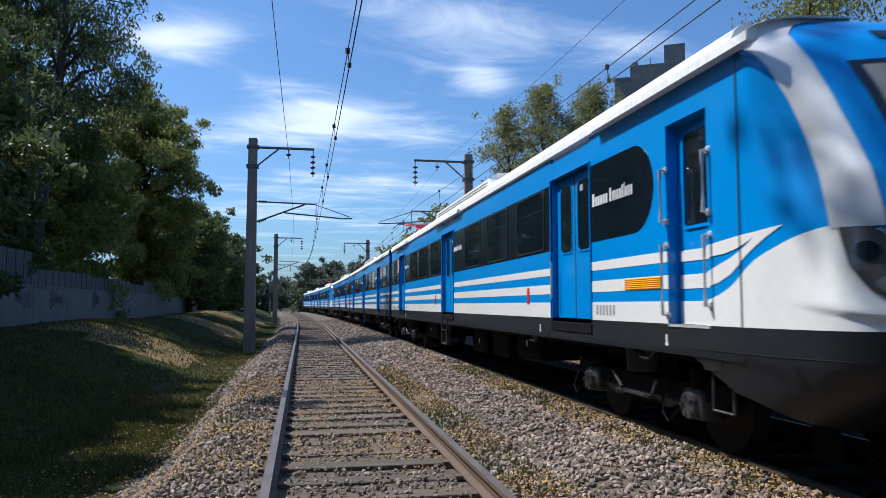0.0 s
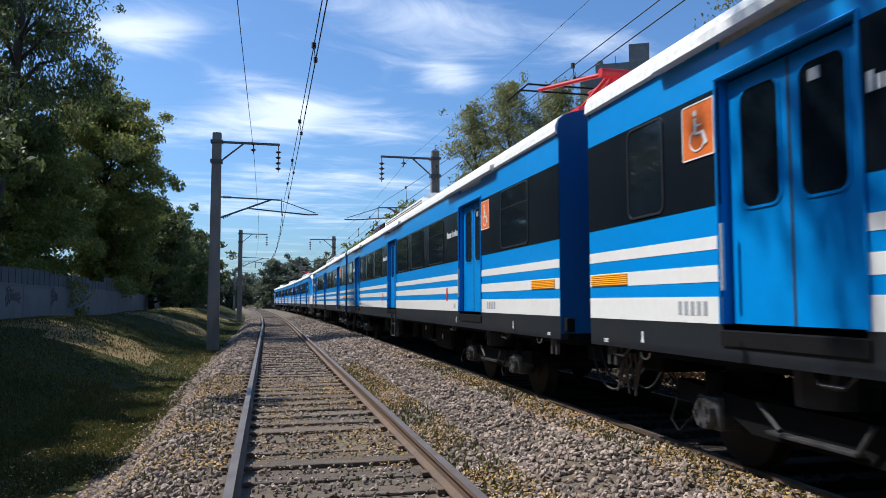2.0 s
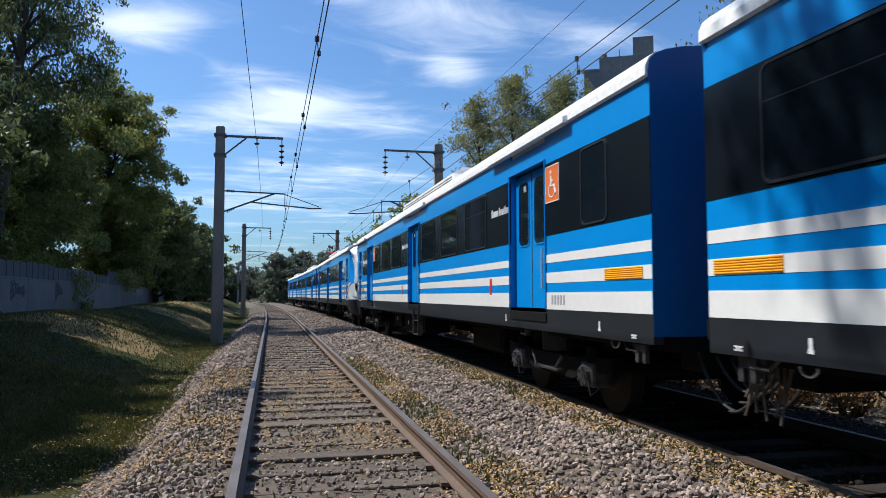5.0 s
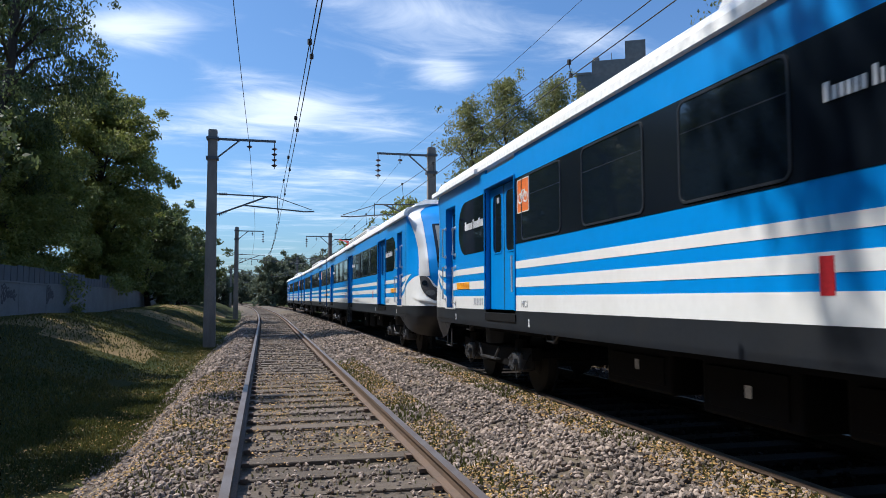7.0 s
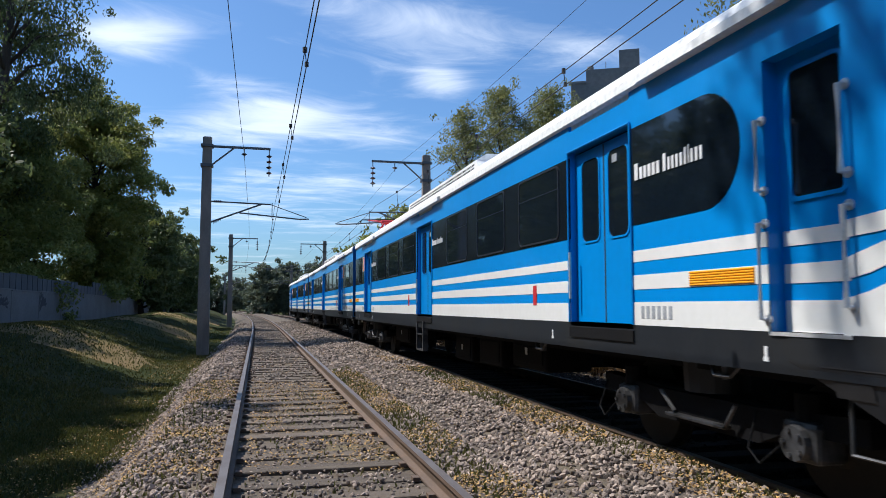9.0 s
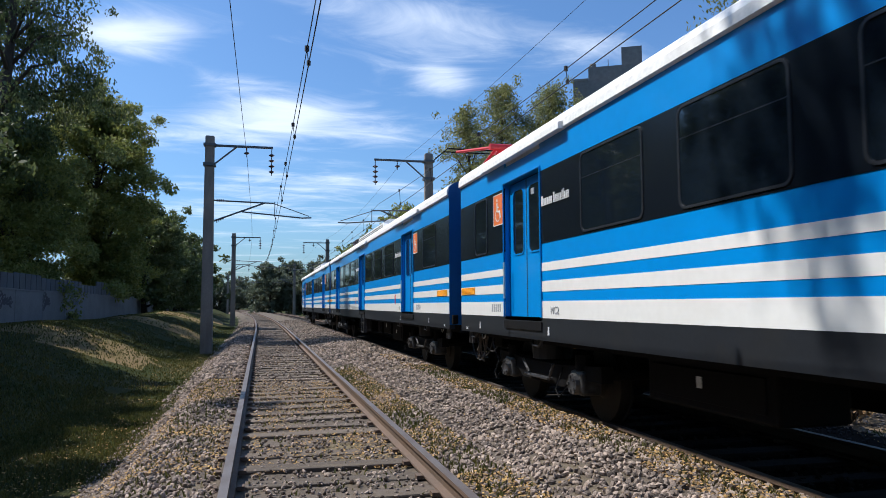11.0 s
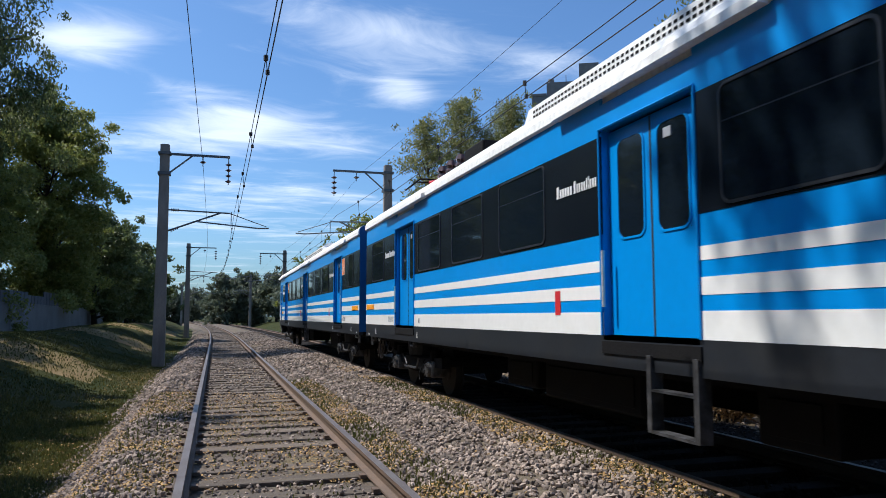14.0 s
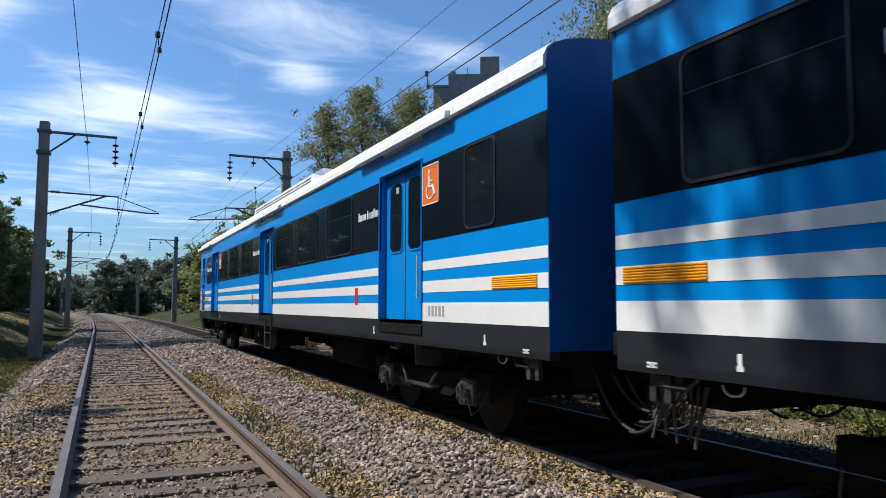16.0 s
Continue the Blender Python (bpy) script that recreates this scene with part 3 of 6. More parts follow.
def ballast():
    """Loose stones, thick near the camera."""
    rng = np.random.default_rng(4)
    bm = bmesh.new()
    bmesh.ops.create_icosphere(bm, subdivisions=1, radius=1.0)
    bm.verts.index_update()
    R, F = np.array([tuple(v.co) for v in bm.verts]), np.array([[v.index for v in f.verts] for f in bm.faces])
    bm.free()
    K = len(R)
    spots = []
    def strew(x0, x1, y0, y1, per):
        n = int((x1 - x0) * (y1 - y0) * per)
        spots.append(np.stack([rng.uniform(x0, x1, n), rng.uniform(y0, y1, n)], 1))
    for y0, y1, per in ((3.5, 9, 420), (9, 16, 260), (16, 28, 110), (28, 45, 45), (45, 70, 15)):
        strew(-1.9, -0.35, y0, y1, per * 0.9)
        strew(1.62, 3.9, y0, y1, per)
        strew(-0.1, 1.35, y0, y1, per * 0.4)
    P = np.concatenate(spots)
    sleeper_free = ~((P[:, 0] > -0.8) & (P[:, 0] < 2.0) & (rng.random(len(P)) < 0.25))
    P = P[sleeper_free]
    z = np.array([ground_height(x, y) for x, y in P])
    n = len(P)
    inside_track = (P[:, 0] > -0.2) & (P[:, 0] < 1.45)
    size = rng.uniform(0.014, 0.036, n) * (1 + (P[:, 1] > 16) * 0.5) * (1 - 0.25 * inside_track)
    q = rng.normal(size=(n, 4))
    q /= np.linalg.norm(q, axis=1, keepdims=True)
    w, a, b, c = q.T
    rot = np.stack([np.stack([1 - 2 * (b * b + c * c), 2 * (a * b - c * w), 2 * (a * c + b * w)], 1),
                    np.stack([2 * (a * b + c * w), 1 - 2 * (a * a + c * c), 2 * (b * c - a * w)], 1),
                    np.stack([2 * (a * c - b * w), 2 * (b * c + a * w), 1 - 2 * (a * a + b * b)], 1)], 1)
    local = R[None] * rng.uniform(0.62, 1.12, (n, K, 1)) * np.stack([size * 1.2, size, size * 0.75], 1)[:, None]
    V = np.einsum("nij,nkj->nki", rot, local)
    inside = (P[:, 0] > -0.2) & (P[:, 0] < 1.45)
    V += np.stack([P[:, 0] + np.array([bend(y) for y in P[:, 1]]), P[:, 1], z + size * 0.35 + inside * 0.02], 1)[:, None]
    faces = (F[None] + K * np.arange(n)[:, None, None]).reshape(-1, 3)
    ob = raw("ballast", V.reshape(-1, 3).tolist(), faces.tolist(), "stone")
    # stones as far as the train's shadow reaches, their colour darkened for it
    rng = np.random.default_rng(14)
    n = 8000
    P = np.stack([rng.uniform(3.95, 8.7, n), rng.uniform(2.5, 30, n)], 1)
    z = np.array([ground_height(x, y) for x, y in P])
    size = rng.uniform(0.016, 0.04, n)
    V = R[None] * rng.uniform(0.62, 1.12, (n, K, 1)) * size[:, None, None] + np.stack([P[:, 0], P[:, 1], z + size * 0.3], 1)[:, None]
    far = raw("ballast", V.reshape(-1, 3).tolist(), (F[None] + K * np.arange(n)[:, None, None]).reshape(-1, 3).tolist(), "shaded_stone")
    tagged(far, "ballast stones coloured dark for the shade under the train", "ballast", kind="stuff")
    n = 2600
    P = np.stack([rng.uniform(8.5, 11.0, n), rng.uniform(1.0, 24, n)], 1)
    z = np.array([ground_height(x, y) for x, y in P])
    size = rng.uniform(0.012, 0.04, n) * rng.uniform(0.6, 1.5, n)
    V = R[None] * rng.uniform(0.62, 1.12, (n, K, 1)) * size[:, None, None] * np.array([1.2, 1.0, 0.6]) + np.stack([P[:, 0], P[:, 1], z + size * 0.2], 1)[:, None]
    rubble = raw("rubble", V.reshape(-1, 3).tolist(), (F[None] + K * np.arange(n)[:, None, None]).reshape(-1, 3).tolist(), "stone")
    tagged(rubble, "dry brown rubble strewn beyond the second track", "rubble", kind="stuff")
    tagged(ob, "crushed grey-brown ballast stones strewn along both tracks", "ballast", kind="stuff")


def flakes(name, areas, size, material, label, category, seed, flat=True, rise=0.0):
    """Small leaves or blades on the ground: areas of (x0, x1, y0, y1, per square metre)."""
    rng = np.random.default_rng(seed)
    P = np.concatenate([np.stack([rng.uniform(x0, x1, int((x1 - x0) * (y1 - y0) * d)), rng.uniform(y0, y1, int((x1 - x0) * (y1 - y0) * d))], 1)
                        for x0, x1, y0, y1, d in areas])
    keep = np.array([noise.noise(Vector((x * 0.8, y * 0.55, seed))) > (-0.12 if flat else -0.5) for x, y in P])
    P = P[keep]
    n = len(P)
    z = np.array([ground_height(x + bend(y), y) for x, y in P]) + rise
    s = rng.uniform(0.6, 1.3, n) * size
    a = rng.uniform(0, math.tau, n)
    ca, sa = np.cos(a), np.sin(a)
    base = np.stack([P[:, 0] + np.array([bend(y) for y in P[:, 1]]), P[:, 1], z], 1)
    if flat:
        tilt = rng.uniform(-0.5, 0.5, (n, 2))
        u = np.stack([ca, sa, tilt[:, 0]], 1) * s[:, None]
        v = np.stack([-sa, ca, tilt[:, 1]], 1) * s[:, None] * 0.6
        base[:, 2] += 0.02 + rng.uniform(0, 0.02, n)
        V = np.stack([base - u, base + v, base + u, base - v], 1)
        F = np.arange(4 * n).reshape(-1, 4)
    else:
        lean = rng.uniform(-0.6, 0.6, (n, 2)) * s[:, None]
        wid = np.stack([ca, sa, np.zeros(n)], 1) * 0.006 * (1 + P[:, 1:2] / 12)
        top = base + np.stack([lean[:, 0], lean[:, 1], s], 1)
        mid = base + np.stack([lean[:, 0] * 0.3, lean[:, 1] * 0.3, s * 0.6], 1)
        V = np.stack([base - wid, base + wid, mid + wid * 0.7, top, mid - wid * 0.7], 1)
        F = np.arange(5 * n).reshape(-1, 5)
    ob = raw(name, V.reshape(-1, 3).tolist(), F.tolist(), material)
    tagged(ob, label, category, kind="stuff")


# ---------- overhead line ----------
def line_pole(m, arm, label, height=8.25, low=-0.55):
    """A tapered concrete pole with a top bracket, a string of insulators and a hinged cantilever that carries the wires; arm is +1 or -1."""
    th = thing("catenary_pole", label, "pole", m, "poles along the line")
    bm = bmesh.new()
    w0, w1 = 0.235, 0.175
    vs = [[bm.verts.new((sx * w, sy * w * 0.8, z)) for sx, sy in ((-1, -1), (1, -1), (1, 1), (-1, 1))] for z, w in ((low, w0), (height, w1))]
    for k in range(4):
        bm.faces.new((vs[0][k], vs[0][(k + 1) % 4], vs[1][(k + 1) % 4], vs[1][k]))
    bm.faces.new(vs[1])
    bm.faces.new(list(reversed(vs[0])))
    bmesh.ops.bevel(bm, geom=[e for e in bm.edges], offset=0.03, segments=2, affect="EDGES")
    part("pole", bm, "concrete", th)
    s = arm
    zt = height - 0.42
    br = box((min(0.1 * s, 2.5 * s), -0.05, zt), (max(0.1 * s, 2.5 * s), 0.05, zt + 0.09), 0.01)
    add_tube(br, (0.15 * s, 0, zt - 0.75), (1.05 * s, 0, zt + 0.02), 0.035)
    add_box(br, (-0.24, -0.22, zt - 0.82), (0.24, 0.22, zt - 0.7))
    add_box(br, (-0.24, -0.22, zt), (0.24, 0.22, zt + 0.1))
    part("bracket", br, "galv", th)
    for cx, count, drop in ((2.45, 4, 0.1), (1.45, 1, 0.05)):
        bm = bmesh.new()
        add_tube(bm, (cx * s, 0, zt), (cx * s, 0, zt - 0.15 - 0.24 * count), 0.018)
        for k in range(count):
            z = zt - drop - 0.12 - 0.23 * k
            add_tube(bm, (cx * s, 0, z), (cx * s, 0, z - 0.05), 0.05, 0.13, 10)
            add_tube(bm, (cx * s, 0, z - 0.05), (cx * s, 0, z - 0.1), 0.13, 0.06, 10)
        part("insulator_string", bm, "insulator", th)
    # hinged cantilever
    can = bmesh.new()
    hz, lz = 5.62, 4.78
    add_tube(can, (0.2 * s, 0, hz), (2.55 * s, 0, hz - 0.06), 0.03)
    add_tube(can, (0.2 * s, 0, lz), (2.2 * s, 0, hz - 0.05), 0.035)
    add_tube(can, (1.3 * s, 0, 5.18), (3.7 * s, 0, lz + 0.2), 0.028)
    add_tube(can, (2.5 * s, 0, hz - 0.05), (4.0 * s, 0, lz + 0.28), 0.016)
    add_tube(can, (3.7 * s, 0, lz + 0.2), (4.1 * s, 0, lz + 0.22), 0.028)
    add_tube(can, (2.6 * s, 0, 5.0), (2.6 * s, 0, 5.62), 0.016)
    part("cantilever", can, "galv", th)
    for z in (hz, lz):
        bm = bmesh.new()
        for k in range(4):
            add_tube(bm, ((0.3 + 0.08 * k) * s, 0, z + 0.04 * k * (z == lz)), ((0.34 + 0.08 * k) * s, 0, z + 0.04 * k * (z == lz)), 0.07, 0.05, 8)
        part("insulator", bm, "insulator", th)
    return th


POLES = [(31.0, -2.1, 1), (32.5, 7.35, -1), (73.0, -2.3, 1), (78.0, 7.1, -1), (122.0, -2.6, 1), (124.0, 7.2, -1), (170.0, -2.6, 1), (172.0, 7.2, -1), (-14.0, -2.1, 1), (-13.0, 7.35, -1)]
protos = {}
for y, x, arm in POLES:
    m = pose(x + bend(y), y, 0, 0, 0, 0)
    if arm not in protos:
        protos[arm] = line_pole(m, arm, "tapered concrete catenary pole with steel bracket and hanging insulators")
    else:
        copy_thing(protos[arm], m)


def wires(name, label, x_of, z_of, spans, radius=0.012):
    th = thing(name, label, "overhead wire")
    bm = bmesh.new()
    pts = []
    for y0, y1 in spans:
        for k in range(12):
            pts.append((x_of(y0 + (y1 - y0) * k / 12), y0 + (y1 - y0) * k / 12, z_of(k / 12)))
    add_path(bm, pts, radius, 5)
    part("wire", bm, "wire", th)
    return th


SPANS = [(-14, 31), (31, 73), (73, 122), (122, 170)]
sag = lambda top, mid: (lambda f: mid + (top - mid) * (2 * f - 1) ** 2)
for track_x, word in ((TRACK_1, "first"), (TRACK_2, "second")):
    stag = lambda y, c=track_x: c + bend(y) + 0.04 * math.sin(y * 0.07)
    wires("contact_wire", f"dark copper contact wire over the {word} track", stag, sag(5.0, 4.98), SPANS, radius=0.009)
    wires("messenger_wire", f"sagging carrier cable over the {word} track", lambda y, c=track_x: c + bend(y), sag(5.65, 5.2), SPANS, radius=0.008)
    drop = thing("dropper_wires", f"short hanger wires with clamps over the {word} track", "overhead wire")
    for y0, y1 in SPANS[:3]:
        for k in range(1, 9):
            f = k / 9
            y = y0 + (y1 - y0) * f
            top = sag(5.65, 5.2)(f)
            bm = add_tube(bmesh.new(), (stag(y), y, 4.98), (track_x + bend(y), y, top), 0.007, n=5)
            add_tube(bm, (stag(y), y, 4.96), (stag(y), y, 5.03), 0.03, n=6)
            add_tube(bm, (track_x + bend(y), y, top - 0.03), (track_x + bend(y), y, top + 0.05), 0.035, n=6)
            part("dropper", bm, "wire", drop)
wires("feeder_wire", "thin feeder wire hung from the pole brackets", lambda y: -0.65 + bend(y), sag(7.6, 7.1), SPANS, radius=0.009)
wires("feeder_wire", "thin feeder wire hung from the pole brackets", lambda y: 5.9 + bend(y), sag(7.6, 7.1), SPANS, radius=0.005)


# ---------- boundary wall on the bank ----------
def boundary_wall():
    th = thing("boundary_wall", "low pale plastered wall with graffiti and grey fence panels on top, on the bank", "wall", kind="structure")
    rng = random.Random(2)
    y = 6.0
    tops = [3.5, 3.6, 3.5, 3.55, 3.4, 3.35, 2.75, 2.8, 2.7, 2.75, 2.6, 2.9, 2.95, 2.9, 2.8]
    i = 0
    while y < 130:
        x0, x1 = -10.0 + bend(y), -10.0 + bend(y + 4)
        zb = ground_height(x0 + 0.3, y) - 0.3
        zt = 2.05 + 0.03 * rng.uniform(-1, 1)
        bm = prism([(x0 - 0.1, zb), (x0 + 0.1, zb), (x0 + 0.1, zt), (x0 - 0.1, zt)], y + 0.01, y + 3.98)
        add_box(bm, (x0 - 0.14, y + 0.0, zt), (x0 + 0.14, y + 3.99, zt + 0.06))
        part("wall_bay", bm, "plaster", th)
        top = tops[i % len(tops)]
        bm = bmesh.new()
        for k in range(10):
            yy = y + 0.4 * k
            add_box(bm, (x0 - 0.03 - 0.02 * (k % 2), yy, zt + 0.06), (x0 + 0.02 - 0.02 * (k % 2), yy + 0.4, top))
        part("fence_panel", bm, "panel", th)
        y += 4.0
        i += 1
    # sprayed tags: looping black strokes, and paler worn ones
    for gy, wide, tall, loops, colour in ((32.7, 0.85, 0.36, 5, "graffiti"), (38.6, 0.5, 0.4, 6, "graffiti"), (29.0, 0.8, 0.3, 4, "panel"), (44.0, 0.9, 0.28, 4, "panel"), (52.0, 0.8, 0.25, 4, "panel")):
        bm = bmesh.new()
        for q in range(2):
            pts = []
            for k in range(40):
                f = k / 39
                pts.append((0.0, gy + wide * (2 * f - 1) + 0.22 * math.sin(loops * math.tau * f + q), 1.55 + 0.1 * q + tall * math.cos(loops * math.tau * f * 0.9 + 1.3 * q) * (0.6 + 0.4 * math.sin(5 * f + gy))))
            add_path(bm, pts, 0.055 - 0.015 * q, 6)
        for v in bm.verts:
            v.co.x = -9.896 + bend(gy) + 0.06 * v.co.x
        part("graffiti", bm, colour, th, "black spray-painted strokes" if colour == "graffiti" else "worn grey spray-painted strokes")


boundary_wall()


# ---------- trees ----------
def leaves_mesh(rng, clumps, per, size, droop=0.0):
    """Quads scattered in ellipsoid clumps, more of them towards the shell."""
    V = []
    for (c, r) in clumps:
        n = int(per * (r[0] * r[1] * r[2]) ** (2 / 3))
        d = rng.normal(size=(n, 3))
        d /= np.linalg.norm(d, axis=1, keepdims=True)
        p = np.array(c) + d * np.array(r) * (rng.random((n, 1)) ** 0.45) * rng.uniform(0.75, 1.12, (n, 1))
        u = rng.normal(size=(n, 3))
        u[:, 2] -= droop
        u /= np.linalg.norm(u, axis=1, keepdims=True)
        w = np.cross(u, rng.normal(size=(n, 3)))
        w /= np.linalg.norm(w, axis=1, keepdims=True) + 1e-9
        s = rng.uniform(0.6, 1.35, (n, 1)) * size
        V.append(np.stack([p - u * s, p + w * s * 0.42, p + u * s, p - w * s * 0.42], 1))
    V = np.concatenate(V)
    return V.reshape(-1, 3).tolist(), np.arange(len(V) * 4).reshape(-1, 4).tolist()


def tree(name, x, y, height, spread, seed, material, label, base=0.3, per=120, size=0.16, lean=(0, 0), trunk=0.25, clumps=26, droop=0.0, narrow=0.8, squash=0.62):
    rng = np.random.default_rng(seed)
    z0 = ground_height(x, min(y, 250)) - 0.1
    th = thing(name, label, "tree", pose(x, y, z0))
    bm = bmesh.new()
    top = height * 0.93
    stem = [Vector((lean[0] * f * height + 0.25 * math.sin(5 * f + seed), lean[1] * f * height + 0.25 * math.cos(4 * f + seed), f * top)) for f in np.linspace(0, 1, 9)]
    add_path(bm, stem, [trunk * (1.25 if i == 0 else 1) * (1 - 0.11 * i) + 0.015 for i in range(9)], 8)
    crown = []
    for k in range(clumps):
        f = base + (1 - base) * (k + 0.5) / clumps
        s = stem[min(8, int(f * 8))].lerp(stem[min(8, int(f * 8) + 1)], f * 8 - int(f * 8))
        reach = spread * math.sin(math.pi * min(0.97, max(0.12, ((f - base) / (1 - base)) ** narrow * 0.86 + 0.14))) * rng.uniform(0.45, 1.0)
        a = k * 2.4 + rng.uniform(-0.5, 0.5)
        tip = s + Vector((math.cos(a) * reach, math.sin(a) * reach, reach * rng.uniform(0.1, 0.5)))
        mid = s.lerp(tip, 0.5) + Vector((0, 0, 0.12 * reach))
        t = trunk * (1 - f) * 0.5 + 0.025
        start = s - Vector((0, 0, reach * 0.3 if f > 0.2 else 0))
        add_path(bm, [start, mid, tip], [t, t * 0.65, t * 0.25], 5)
        r = spread * rng.uniform(0.24, 0.42)
        crown.append((tip, (r, r, r * squash)))
        crown.append((mid + Vector(rng.normal(size=3) * 0.3), (r * 0.7, r * 0.7, r * 0.5)))
        for q in range(3):
            o = Vector(rng.normal(size=3)) * r * 0.75
            crown.append((tip + o, (r * 0.4, r * 0.4, r * 0.3)))
    part("trunk", bm, "bark", th, smooth=True)
    V, F = leaves_mesh(rng, crown, per, size, droop)
    raw("crown", V, F, material, th)
    return th


# bank on the left
tree("eucalyptus_tree", -12.3, 37.0, 25.0, 4.0, 11, "leaf_dark", "tall dark gum tree with open drooping crown", 0.36, 250, 0.095, (0.045, 0.0), 0.36, 30, 1.8, squash=0.9)
tree("eucalyptus_tree", -15.0, 42.0, 23.0, 5.0, 12, "leaf_dark", "tall dark gum tree with forked limbs behind the wall", 0.2, 420, 0.11, (0.02, 0.0), 0.34, 40, 1.8)
tree("broadleaf_tree", -11.0, 55.0, 16.3, 4.4, 13, "leaf_mid", "dense rounded green broadleaf tree over the wall", 0.08, 520, 0.135, (0.0, 0), 0.3, 52, narrow=1.4)
tree("broadleaf_tree", -12.4, 42.0, 10.4, 4.0, 14, "leaf_mid", "dense low green tree beside the wall", 0.06, 560, 0.105, (0, 0), 0.22, 40)
tree("broadleaf_tree", -9.6, 68.0, 10.0, 4.0, 16, "leaf_dark", "dark dense tree in the row on the bank", 0.06, 250, 0.18, (0, 0), 0.22, 34)
tree("broadleaf_tree", -9.4, 80.0, 9.6, 4.0, 17, "leaf_dark", "dark dense tree in the row on the bank", 0.06, 210, 0.2, (0, 0), 0.22, 30)
tree("broadleaf_tree", -9.8, 93.0, 9.4, 4.2, 18, "leaf_dark", "dark dense tree in the row on the bank", 0.06, 180, 0.22, (0, 0), 0.22, 30)
tree("broadleaf_tree", -10.6, 108.0, 9.0, 4.5, 19, "leaf_dark", "dark dense tree in the row on the bank", 0.06, 150, 0.25, (0, 0), 0.22, 26)
tree("eucalyptus_tree", -5.2, 5.9, 20.5, 2.7, 21, "leaf_dark", "tall gum tree whose high crown shades the train", 0.68, 235, 0.14, (0, 0), 0.26, 22, 0.5)
# rows behind the wall; the nearer trees are sized to shade the bank
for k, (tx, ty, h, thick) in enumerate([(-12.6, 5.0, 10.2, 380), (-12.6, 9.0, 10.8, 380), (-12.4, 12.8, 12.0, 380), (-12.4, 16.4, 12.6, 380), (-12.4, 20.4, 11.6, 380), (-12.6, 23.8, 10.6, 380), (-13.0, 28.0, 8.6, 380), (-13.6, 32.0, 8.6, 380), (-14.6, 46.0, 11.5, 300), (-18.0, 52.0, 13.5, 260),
                                        # added out of view beside and behind the camera to block sky light
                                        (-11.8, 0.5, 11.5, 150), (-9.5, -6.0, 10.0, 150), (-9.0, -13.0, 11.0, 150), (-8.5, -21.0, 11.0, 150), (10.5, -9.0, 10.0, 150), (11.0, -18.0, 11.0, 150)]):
    tree("broadleaf_tree", tx, ty, h, 4.0, 70 + k, "leaf_dark", "dark dense tree of the shade-giving rows, partly added out of view", 0.12, thick, 0.17, (0, 0), 0.22, 42, narrow=1.5)
# beyond the train
tree("poplar_tree", 12.0, 42.0, 14.0, 2.6, 31, "leaf_olive", "light olive-green airy tree behind the train", 0.2, 330, 0.085, (0, 0), 0.16, 46)
tree("poplar_tree", 14.6, 43.0, 15.6, 3.0, 32, "leaf_olive", "light olive-green airy tree behind the train", 0.2, 330, 0.085, (0, 0), 0.16, 46)
tree("poplar_tree", 17.8, 43.0, 16.0, 3.2, 33, "leaf_olive", "light olive-green airy tree behind the train", 0.2, 330, 0.085, (0, 0), 0.16, 46)
tree("poplar_tree", 21.5, 44.0, 14.8, 3.4, 38, "leaf_olive", "light olive-green airy tree behind the train", 0.15, 330, 0.085, (0, 0), 0.16, 46)
tree("poplar_tree", 26.5, 44.0, 17.5, 3.6, 39, "leaf_olive", "light olive-green airy tree behind the train", 0.15, 330, 0.085, (0, 0), 0.16, 46)
tree("willow_tree", 13.6, 17.5, 11.0, 3.2, 34, "leaf_olive", "willow with hanging olive-green twigs", 0.35, 260, 0.07, (0, 0), 0.25, 30, 1.5)
tree("broadleaf_tree", 11.0, 58.0, 10.0, 3.4, 35, "leaf_mid", "green tree beside the second track", 0.12, 110, 0.18, (0, 0), 0.2, 28)
tree("broadleaf_tree", 11.0, 74.0, 9.5, 3.4, 36, "leaf_olive", "thin tree beside the second track", 0.15, 70, 0.18, (0, 0), 0.2, 26)
tree("broadleaf_tree", 11.5, 92.0, 9.0, 4.0, 37, "leaf_mid", "green tree beside the second track", 0.08, 90, 0.22, (0, 0), 0.2, 26)
# far trees, with the haze carried by their leaf colour
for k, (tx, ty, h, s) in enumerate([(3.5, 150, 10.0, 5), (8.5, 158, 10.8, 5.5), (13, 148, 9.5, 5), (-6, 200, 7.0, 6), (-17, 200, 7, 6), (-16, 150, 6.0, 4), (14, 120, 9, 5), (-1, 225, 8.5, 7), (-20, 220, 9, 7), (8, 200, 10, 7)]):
    tree("far_tree", tx + bend(min(ty, 300)) * 0.6, ty, h, s, 50 + k, "leaf_far", "distant haze-tinted green tree where the line bends away", 0.05, 90, 0.33, (0, 0), 0.25, 24)


